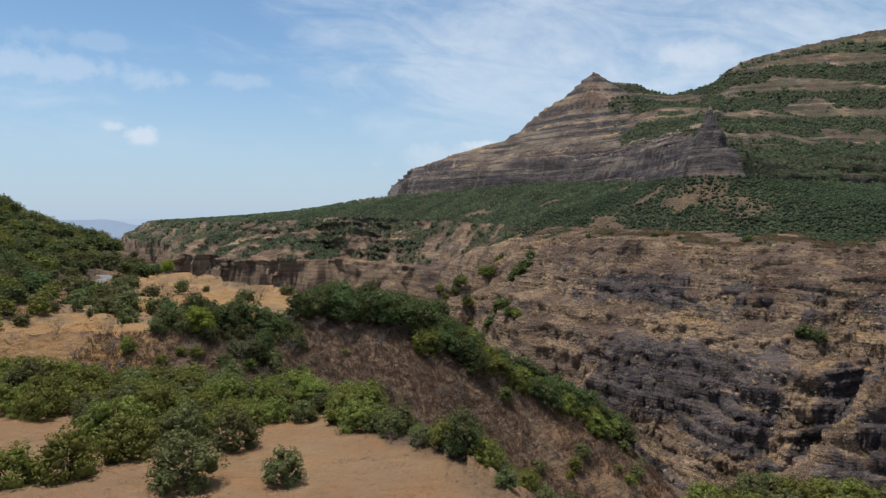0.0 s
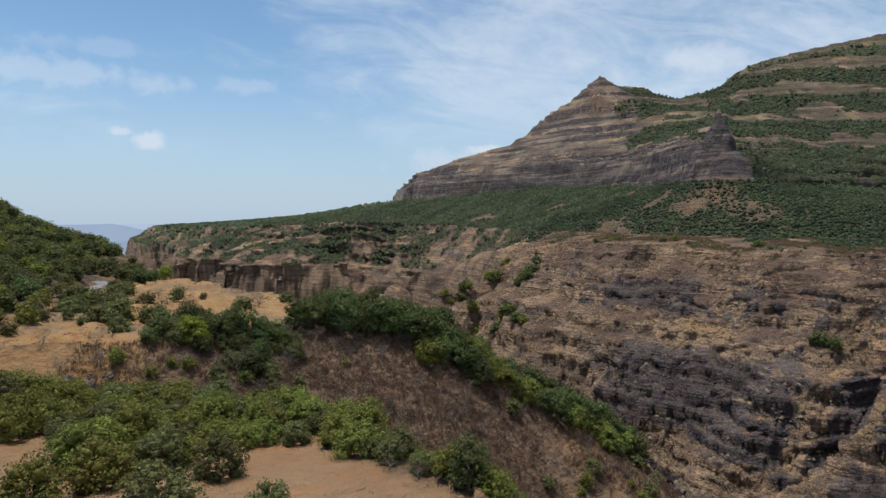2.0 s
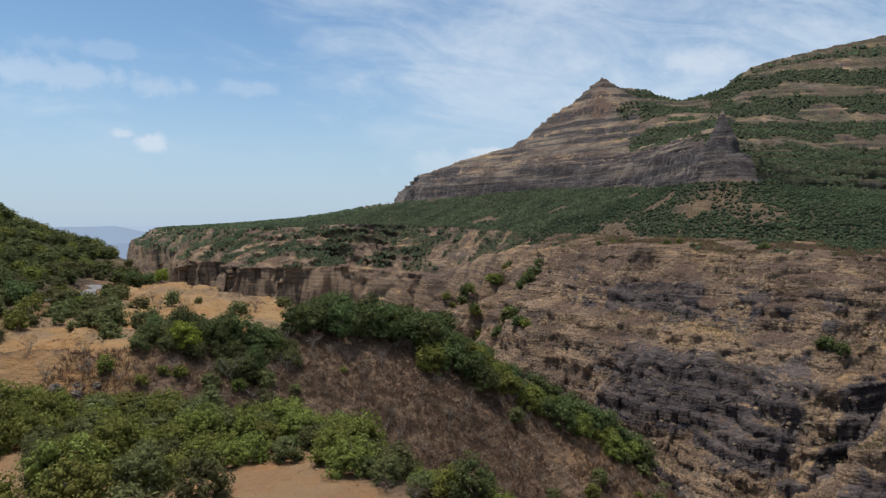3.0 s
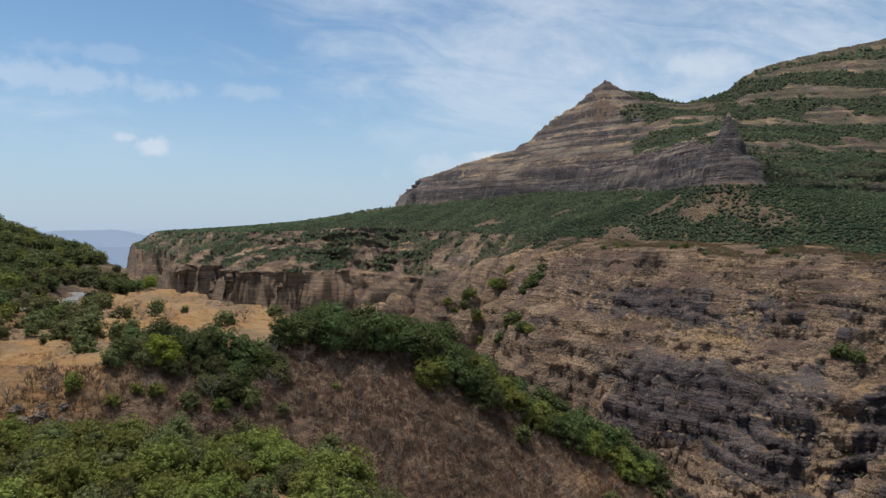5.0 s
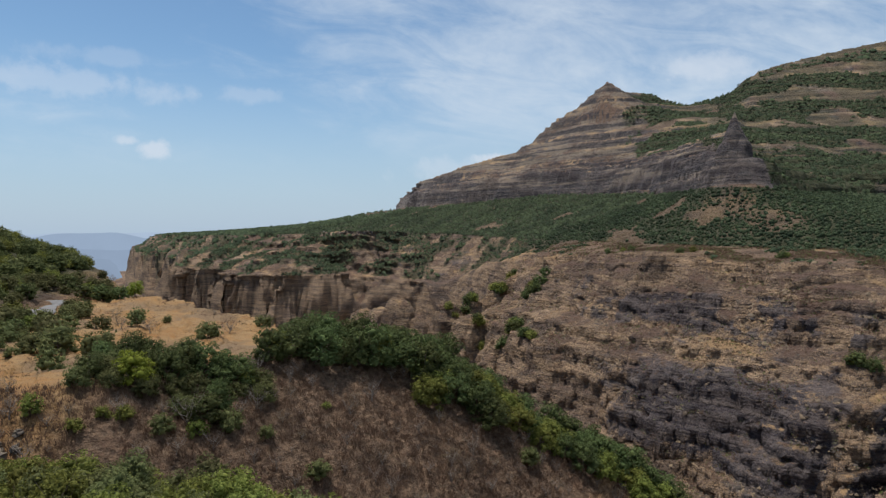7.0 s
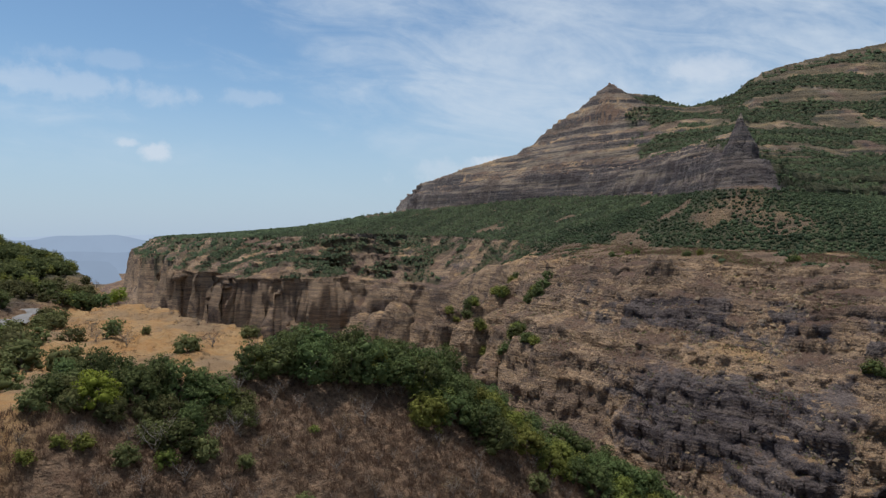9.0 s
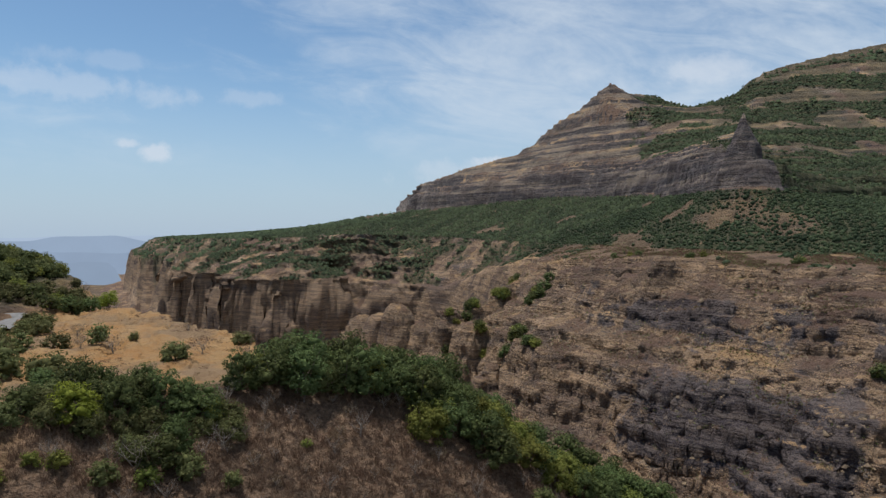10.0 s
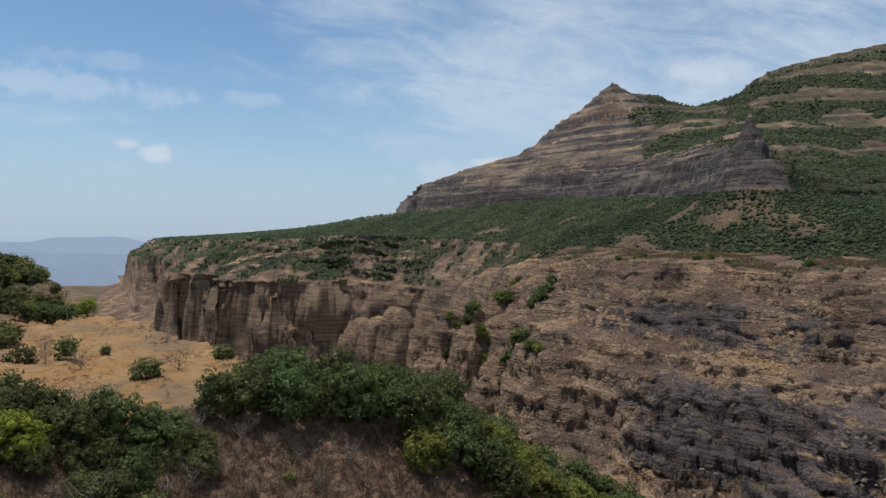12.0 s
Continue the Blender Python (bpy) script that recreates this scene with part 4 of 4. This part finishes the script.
# bushes that stand alone on the red field
for kind, x, y, s, q in (("olive", -14, 59.2, 0.80, 1.0), ("olive", -21.3, 69, 0.98, 1.0), ("olive", -22.6, 58.6, 1.12, 0.95), ("deep", 2.0, 66, 0.66, 1.1), ("fresh", 4.2, 64.5, 0.55, 1.1), ("fresh", 0.2, 68, 0.6, 1.0), ("olive", -2.4, 69.5, 0.5, 1.0),
                         ("olive", -5.6, 72.5, 0.62, 1.0), ("fresh", -38.5, 60, 0.75, 1.0), ("fresh", -34.5, 61.5, 0.95, 1.1), ("fresh", -31.5, 67.5, 1.0, 1.0), ("olive", -27.5, 71, 1.1, 1.0), ("fresh", -35.5, 73, 1.15, 1.0), ("olive", 5.5, 58.5, 0.4, 1.0)):
    plant(kind, x, y, s, "bushes on the red field", q)


def scatter(seed, n, box, test, gap, kinds, scale, group, joined=()):
    """Plants where test(x, y, lines) allows, no two nearer than gap."""
    g = np.random.RandomState(seed)
    x, y = box[0] + (box[2] - box[0]) * g.rand(n), box[1] + (box[3] - box[1]) * g.rand(n)
    ok = test(x, y, [l.near(x, y)[0] if k in (0, 2, 3) else None for k, l in enumerate(LAND)])
    x, y = x[ok], y[ok]
    z = land(x, y)[0]
    kept, bunch = [], {}
    for a, b, c in zip(x, y, z):
        if any((a - p) ** 2 + (b - q) ** 2 < gap * gap for p, q in kept):
            continue
        kept.append((a, b))
        kind, size, squat = kinds[g.randint(len(kinds))], scale[0] + (scale[1] - scale[0]) * g.rand(), 0.85 + 0.3 * g.rand()
        if joined and kind in joined:
            bunch.setdefault(kind, []).append((KINDS[kind, g.randint(4)][1], (a, b, c - 0.1), g.rand() * 6.28, size, squat))
        else:
            plant(kind, a, b, size, group, squat, z=c)
    for kind, items in bunch.items():
        me = merged("brush", items)
        tagged(new("brush", me), WORDS[kind][0].replace("bush", "bushes").replace("shrub ", "shrubs "), "brush", kind="stuff")
        me.materials.append(KINDS[kind, 0][1].materials[0])
    return kept


# thicket between the red field and the ravine
scatter(1, 2000, (-78, 72, -8, 108), lambda x, y, s: (s[0] < 4) & ~((x < -39) & (y < 79 + 0.25 * (-39 - x))) & (y > 74 - 0.12 * (x + 40) + 8 * smooth(-25, -18, x) - 5 * smooth(-16, -8, x)), 2.6, ("fresh", "fresh", "olive"), (0.65, 1.0), "thicket above the ravine")
scatter(2, 700, (-46, 76, -9, 106), lambda x, y, s: (s[0] > 0.5) & (s[0] < 8 - 0.35 * np.maximum(x + 26, 0)), 2.5, ("fresh", "fresh", "fresh", "olive"), (0.85, 1.2), "thicket above the ravine")
scatter(21, 300, (-14, 62, 6, 84), lambda x, y, s: (s[0] > 0.5) & (s[0] < 5), 2.0, ("fresh", "olive", "olive"), (0.45, 0.75), "thicket above the ravine")
scatter(3, 300, (16, 48, 66, 64), lambda x, y, s: (s[0] > -6) & (s[0] < 1), 2.0, ("fresh", "olive"), (0.45, 0.68), "thicket above the ravine")
scatter(31, 400, (2, 36, 23, 74), lambda x, y, s: (s[0] > 0) & (s[0] < 13), 2.2, ("olive", "fresh", "dry"), (0.28, 0.58), "thicket above the ravine")
scatter(22, 120, (-25, 66, 4, 84), lambda x, y, s: (s[0] > -3.2) & (s[0] < -1.2), 1.6, ("dry", "dry", "low"), (0.35, 0.55), "dry hedge at the field's edge")
# trees on the crest of the spur: a close clump on its head, a row down its flank, and a clump beside the tan field
scatter(4, 1500, (-33, 150, -3, 180), lambda x, y, s: (s[2] > -4.5) & (s[2] < 6), 2.7, ("deep", "deep", "deep", "deep", "fresh"), (0.82, 1.15), "trees on the spur")
scatter(40, 1500, (-6, 146, 46, 188), lambda x, y, s: (s[2] > np.where(x < 8, -9.5, -6.5)) & (s[2] < 3.5) & ((x > 0) | (s[2] > -4) | (x > -5)), 2.9, ("deep", "deep", "deep", "fresh"), (0.82, 1.2), "trees on the spur")
scatter(41, 1100, (-57, 122, -29, 148), lambda x, y, s: (s[2] > -11.5) & (x < -28.5) & (y < 144) & (y > 131.5 + 0.15 * (x + 44)), 2.5, ("deep", "deep", "deep", "olive", "olive"), (0.62, 0.92), "trees on the spur")
# wooded hill: the trees nearest the field stand singly, those behind close up into one wood
near_hill = lambda x, y: -(x + 86 + (y - 150) * 0.18)
scatter(5, 700, (-140, 128, -84, 245), lambda x, y, s: (near_hill(x, y) > 0) & (near_hill(x, y) < 22) & ((np.abs(x + 101 + 0.45 * (y - 200)) > 5.5) | (y < 180) | (y > 222)), 3.7, ("hill", "scrub", "scrub", "bright"), (0.55, 0.9), "trees on the hill", ("scrub",))
g = np.random.RandomState(55)
hx, hy = -215 + 125 * g.rand(5200), 126 + 190 * g.rand(5200)
m = (near_hill(hx, hy) > 21) & (hx > -0.75 * hy - 12)
hx, hy = hx[m], hy[m]
hz = land(hx, hy)[0]
kept, items = [], {"deep": [], "olive": [], "fresh": []}
for x, y, z in zip(hx, hy, hz):
    if any((x - p) ** 2 + (y - q) ** 2 < 15 for p, q in kept):
        continue
    kept.append((x, y))
    kind, leaf = (("hill", "deep"), ("hill", "deep"), ("scrub", "olive"), ("bright", "fresh"))[g.randint(4)]
    items[leaf].append((KINDS[kind, g.randint(4)][1], (x, y, z - 0.1), g.rand() * 6.28, 0.55 + 0.5 * g.rand(), 0.85 + 0.3 * g.rand()))
for leaf, name, words in (("deep", "hill_wood", "close dark green wood on the hillside"), ("olive", "hill_scrub", "dusty green scrub among the hill wood"), ("fresh", "hill_bushes", "bright green bushes among the hill wood")):
    me = merged(name, items[leaf])
    tagged(new(name, me), words, "woods", kind="stuff")
    me.materials.append(LEAF[leaf])
# brush on the spur's bare side
scatter(6, 1500, (-62, 106, 50, 168), lambda x, y, s: (s[2] < -5.5) & (s[2] > -45), 2.7, ("dry", "dry", "low", "dry", "dry", "dry", "dry", "green"), (0.35, 0.95), "brush on the slope", ("low",))
# lone bushes of the tan field
for kind, x, y, s in (("scrub", -78, 181, 0.85), ("scrub", -69.5, 181, 0.75), ("scrub", -64, 184, 0.35), ("dry", -65, 177.5, 1.1), ("scrub", -48, 165.5, 0.75), ("scrub", -72.5, 156, 1.15), ("scrub", -76, 161, 1.1),
                      ("scrub", -65.5, 157, 0.95), ("scrub", -81, 168, 0.9), ("scrub", -83, 178, 0.8), ("scrub", -86, 174, 0.9), ("dry", -77, 187, 0.9), ("dry", -71, 177, 0.8), ("scrub", -94, 198, 0.6), ("scrub", -87, 191, 0.6),
                      ("dry", -47, 175, 1.1), ("scrub", -88, 164, 0.9), ("dry", -58, 140, 1.0), ("scrub", -66, 143, 0.8), ("dry", -73, 128, 0.8), ("dry", -63, 127, 0.9), ("hill", -100, 226, 0.9), ("hill", -97, 230, 0.7)):
    plant(kind, x, y, s, "bushes on the tan field")
scatter(7, 220, (-112, 148, -60, 205), lambda x, y, s: (s[2] > 0.5) & (x < -70 - 0.28 * (y - 130)) & (np.abs(x + 102) > np.where(y > 178, 6, 0)), 4.6, ("scrub", "scrub", "dry", "olive"), (0.35, 0.85), "bushes on the tan field")
plant("lime", -96, 237, 0.9)
plant("lime", -48, 134, 1.0)
plant("lime", -20.5, 171, 0.85)
scatter(8, 300, (-140, 160, -36, 290), lambda x, y, s: (s[3] > -7) & (s[3] < 2), 3.2, ("dry", "dry", "dry", "scrub"), (0.4, 0.8), "dry brush on the rim")
for x, y, sc in ((-14, 151, 1.0), (-39, 131, 1.1), (-31, 139, 0.9), (-60, 123, 0.9), (-66, 121, 0.8), (-55, 118, 0.7), (4, 152, 0.7), (-47, 127, 0.8), (-33, 147, 0.8)):
    plant("bare", x, y, sc, "leafless trees on the slope")
# clumps of trees in the gorge and on its far wall
for i, (cx, cy, n, spread, sc) in enumerate(((10, 594, 8, 4, 1.0), (38, 611, 5, 3, 1.0), (65, 557, 8, 3.6, 1.15), (50, 646, 4, 3.5, 0.9), (43, 508, 7, 4.5, 1.05), (48, 484, 4, 3, 0.8), (19, 546, 4, 4, 0.9), (2, 572, 3, 4, 0.7), (178, 328, 3, 3, 0.8), (152, 470, 3, 5, 0.5), (188, 430, 3, 5, 0.5), (120, 525, 3, 5, 0.5))):
    gg = np.random.RandomState(300 + i)
    for _ in range(n):
        plant("hill" if gg.rand() < 0.6 else "bright", cx + gg.normal(0, spread), cy + gg.normal(0, spread), 1.45 * sc * (0.8 + 0.4 * gg.rand()), "trees on the great wall", 1.0, "green tree rooted on a ledge of the great wall")

# ---- far woods, brush and loose rock ----
def stuff(name, me, material, label, category):
    ob = tagged(new(name, me), label, category, kind="stuff")
    me.materials.append(material)
    return ob


def far_places(seed, n, r0, r1, half=0.62):
    """Random places in the fan of land that lies ahead, thinner with distance."""
    g = np.random.RandomState(seed)
    r, a = np.exp(np.log(r0) + (np.log(r1) - np.log(r0)) * g.rand(n)), (g.rand(n) * 2 - 1) * half
    return r * np.sin(a), r * np.cos(a) - 12.0, r


def far_woods(name, seed, r0, r1, gap, spray, half=0.60, limit=1330, west=-720, low=0.62):
    """Crowns set about gap metres apart wherever the far land is wooded."""
    g = np.random.RandomState(seed)
    xs, ys = [], []
    r = r0
    while r < r1:
        n = int(2 * half * r / gap)
        a = -half + 2 * half * (np.arange(n) + g.rand(n)) / n
        q = r + gap * g.rand(n)
        xs.append(q * np.sin(a)); ys.append(q * np.cos(a) - 12.0)
        r += gap
    x, y = np.concatenate(xs), np.concatenate(ys)
    keep = (y < limit) & (x > west)
    x, y = x[keep], y[keep]
    z, zone, near, hill = land(x, y)
    ok = (wooded(x, y, z, zone, hill * 0) > 0.15 + 0.7 * g.rand(len(x))) & (zone >= 7) & (zone <= 10)
    x, y, z = x[ok], y[ok], z[ok]
    s = gap * (0.42 + 0.55 * g.rand(len(x)) ** 2) * (0.5 + 0.5 * low)
    c = np.stack([x, y, z + s * (low - 0.5)], 1)
    if not spray:
        return soup(name, *small_lumps(c, s, g))
    core = lumps(c, s * 0.86, 0.95, g, 0.2) if spray > 8 else small_lumps(c, s * 0.9, g)
    d = g.normal(0, 1, (len(c), spray, 3))
    d[..., 2] = np.abs(d[..., 2])
    d /= np.linalg.norm(d, axis=2)[..., None]
    p = c[:, None] + d * s[:, None, None] * np.array([1.0, 1.0, 0.95])
    quads = leaves(p.reshape(-1, 3), d.reshape(-1, 3), 0.15 * gap, g)
    return mixed(name, quads, core)


stuff("woods", far_woods("woods", 21, 430, 800, 3.1, 11), LEAF["canopy"], "dense dark green wood on the slope under the cliffs", "woods")
stuff("far_woods", far_woods("far_woods", 22, 800, 1350, 4.8, 8), LEAF["canopy"], "distant dark green wood on benches and ridges", "woods")
stuff("mesa_woods", far_woods("mesa_woods", 23, 1300, 2750, 9.0, 2, 0.60, 2800, -1500, 0.45), LEAF["canopy"], "thin far wood along the top of the table land", "woods")


def bench_scrub(name, seed, n):
    """Small dry shrubs along the ledges of the wall and on the bench above it."""
    x, y, r = far_places(seed, n, 300, 760)
    z, zone, near, hill = land(x, y)
    g = np.random.RandomState(seed + 1)
    ok = (np.isin(zone, (6, 7)) | ((zone == 8) & (wooded(x, y, z, zone, hill) < 0.4))) & (g.rand(len(x)) < np.where(zone == 7, np.where(x > 140, 2.2, 1.1), 0.5) * np.clip(0.25 + 1.6 * fbm(x, y, 30, 3, 2), 0, 1))
    c = np.stack([x, y, z + 0.15], 1)[ok]
    s = 0.35 + 1.3 * g.rand(len(c)) ** 2
    d = g.normal(0, 1, (len(c), 9, 3))
    d[..., 2] = np.abs(d[..., 2])
    d /= np.linalg.norm(d, axis=2)[..., None]
    p = c[:, None] + d * s[:, None, None]
    return soup(name, *leaves(p.reshape(-1, 3), d.reshape(-1, 3), 0.33, g))


stuff("bench_scrub", bench_scrub("bench_scrub", 31, 160000), LEAF["dry"], "dry brown scrub on the ledges of the great wall", "scrub")


stuff("bench_bushes", bench_scrub("bench_bushes", 35, 60000), LEAF["olive"], "small dusty green bushes on the ledges of the great wall", "scrub")


def loose_rock():
    """Fallen blocks on the slopes and ledges of the great wall."""
    x, y, r = far_places(36, 60000, 270, 640, 0.56)
    z, zone, near, hill = land(x, y)
    g = np.random.RandomState(37)
    ok = (zone == 6) & (x > 0) & (g.rand(len(x)) < np.clip(0.35 + 1.3 * fbm(x, y, 40, 3, 6), 0, 1))
    c = np.stack([x, y, z + 0.1], 1)[ok]
    return soup("loose_rock", *small_lumps(c, 0.3 + 1.0 * g.rand(len(c)) ** 4, g, 0.35))


def block_material():
    m = Mat("weathered_blocks")
    geo = m.n("ShaderNodeNewGeometry")
    c = m.mix(geo.outputs["Random Per Island"], (0.045, 0.038, 0.036), (0.23, 0.165, 0.10))
    m.colour(m.mix(m.ramp(m.noise(1.2, 5), 0.4, 0.65, 0, 0.6), c, (0.10, 0.078, 0.060)))
    return m.m


stuff("loose_rock", loose_rock(), block_material(), "fallen blocks of weathered rock on the great wall", "rocks")


def dry_grass(seed, n, box, test, height):
    g = np.random.RandomState(seed)
    x, y = box[0] + (box[2] - box[0]) * g.rand(n), box[1] + (box[3] - box[1]) * g.rand(n)
    z, zone, near, hill = land(x, y)
    ok = test(x, y, zone, near)
    x, y, z = x[ok], y[ok], z[ok]
    k = 7
    root = np.repeat(np.stack([x, y, z - 0.05], 1), k, 0) + g.normal(0, 0.18, (len(x) * k, 3)) * np.array([1, 1, 0])
    h = height * (0.5 + g.rand(len(root)))
    tip = root + np.stack([g.normal(0, 0.35, len(root)) * h, g.normal(0, 0.35, len(root)) * h, h], 1)
    a = g.rand(len(root)) * 6.28
    wide = np.stack([np.cos(a), np.sin(a), 0 * a], 1) * 0.05
    co = np.stack([root - wide, root + wide, tip], 1).reshape(-1, 3)
    return soup("dry_grass", co, np.arange(len(co)).reshape(-1, 3))


stuff("dry_grass", dry_grass(41, 26000, (-66, 100, 56, 176), lambda x, y, zone, near: ((zone == 2) | (zone == 1)) & (fbm(x, y, 14, 3, 5) > 0.5 * smooth(-5, 15, x) - 0.7), 0.8), LEAF["dry"], "dry brown grass and twigs on the bare slope", "grass")


# an outcrop of dark boulders at the foot of the tan field
ROCK = plain_material("weathered_basalt", (0.055, 0.050, 0.050), (0.21, 0.165, 0.115), 0.9, 0.95, 0.5)
g = np.random.RandomState(91)
for x, y, s in [(-62, 118.5, 1.5), (-60, 119.5, 1.2), (-58.5, 118, 1.6), (-56.5, 119, 1.0), (-64, 120, 1.1), (-61, 121.5, 0.9), (-57.5, 121, 0.8), (-10, 128, 1.1), (-12, 130, 0.9), (-8, 131, 0.8), (6, 139, 1.0), (8, 141, 0.8)]:
    me = bpy.data.meshes.new("rock")
    bm = bmesh.new()
    bmesh.ops.create_icosphere(bm, subdivisions=3, radius=s)
    off = Vector((x * 1.7, y * 1.3, 0))
    for v in bm.verts:
        n = v.co.normalized()
        v.co *= 0.75 + 0.30 * noise.cell(n * 1.6 + off) + 0.22 * noise.noise(v.co * 1.4 + off)
        v.co.z *= 0.72
    bm.to_mesh(me); bm.free()
    me.materials.append(ROCK)
    rock = tagged(new("rock", me), "dark weathered boulder among dry grass", "rock", "boulders on the slope")
    rock.matrix_world = pose(x, y, ground_at(x, y) + 0.15 * s, 0, 0, g.rand() * 360)


# a stretch of gravel road that comes round the hill
def road_strip(pts, width):
    p = Line([(x, y, 0) for x, y in pts], 12).p[14:-14, :2]
    t = np.gradient(p, axis=0)
    t /= np.linalg.norm(t, axis=1)[:, None]
    nrm = np.stack([-t[:, 1], t[:, 0]], 1)
    rows = []
    for off, up in ((-width / 2 - 0.8, -0.3), (-width / 2, 0.18), (0, 0.24), (width / 2, 0.18), (width / 2 + 0.8, -0.3)):
        q = p + nrm * off
        rows.append(np.stack([q[:, 0], q[:, 1], land(p[:, 0], p[:, 1])[0] + up + 0.1], 1))
    g = np.stack(rows)
    return grid_mesh("road", g[..., 0], g[..., 1], g[..., 2])


road = tagged(new("road", road_strip([(-128, 158), (-108, 170), (-98, 183), (-101, 198), (-107, 213), (-120, 226)], 4.5)), "pale grey gravel road beside the scrub", "road", kind="structure")
road.data.materials.append(ROAD)


stuff("field_grass", dry_grass(42, 3000, (-40, 34, 10, 84), lambda x, y, zone, near: (zone == 0) & (fbm(x, y, 6, 2, 3) > 0.0), 0.11), LEAF["dry"], "short dry grass in tufts on the red field", "grass")
stuff("tan_grass", dry_grass(43, 9000, (-112, 124, -30, 245), lambda x, y, zone, near: (zone == 3) & (fbm(x, y, 11, 2, 6) > 0.10), 0.22), LEAF["dry"], "short dry grass in tufts on the tan field", "grass")


# ---- distance: glowing backdrop hills and plain, haze put into their colour ----
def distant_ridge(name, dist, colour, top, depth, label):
    """A far backdrop ridge that glows evenly, with haze painted into its colour; top(px) gives its height along
    bearings.
    """
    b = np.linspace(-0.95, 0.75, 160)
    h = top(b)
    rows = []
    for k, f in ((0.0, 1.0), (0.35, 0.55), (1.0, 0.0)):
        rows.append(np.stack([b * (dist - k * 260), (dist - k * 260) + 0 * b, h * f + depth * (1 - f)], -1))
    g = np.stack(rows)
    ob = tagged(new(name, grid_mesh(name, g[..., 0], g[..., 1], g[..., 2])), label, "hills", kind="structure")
    ob.data.materials.append(glow_material(name + "_haze_glow", colour))


distant_ridge("backdrop_horizon", 4750, (0.400, 0.490, 0.615), lambda b: -22 + 26 * fbm(b * 900, b * 0 + 3, 160, 3, 1) + 16 * np.exp(-((b + 0.32) / 0.05) ** 2), -420, "pale far hills with blue haze in their glow")
distant_ridge("backdrop_hills", 4350, (0.300, 0.380, 0.500), lambda b: -55 + 36 * smooth(-0.63, -0.57, b) * smooth(-0.44, -0.50, b) + 8 * fbm(b * 900, b * 0 + 9, 90, 3, 4) - 90 * smooth(-0.46, -0.36, b), -430, "table hill with blue haze in its glow")
distant_ridge("backdrop_plain", 3700, (0.278, 0.352, 0.468), lambda b: -105 + 16 * fbm(b * 900, b * 0 + 5, 130, 3, 2), -460, "plain below the hills with blue haze in its glow")
distant_ridge("backdrop_valley", 2900, (0.262, 0.332, 0.440), lambda b: -128 + 20 * fbm(b * 900, b * 0 + 7, 110, 3, 5) - 300 * smooth(-0.50, -0.44, b), -460, "green valley side with haze in its glow")
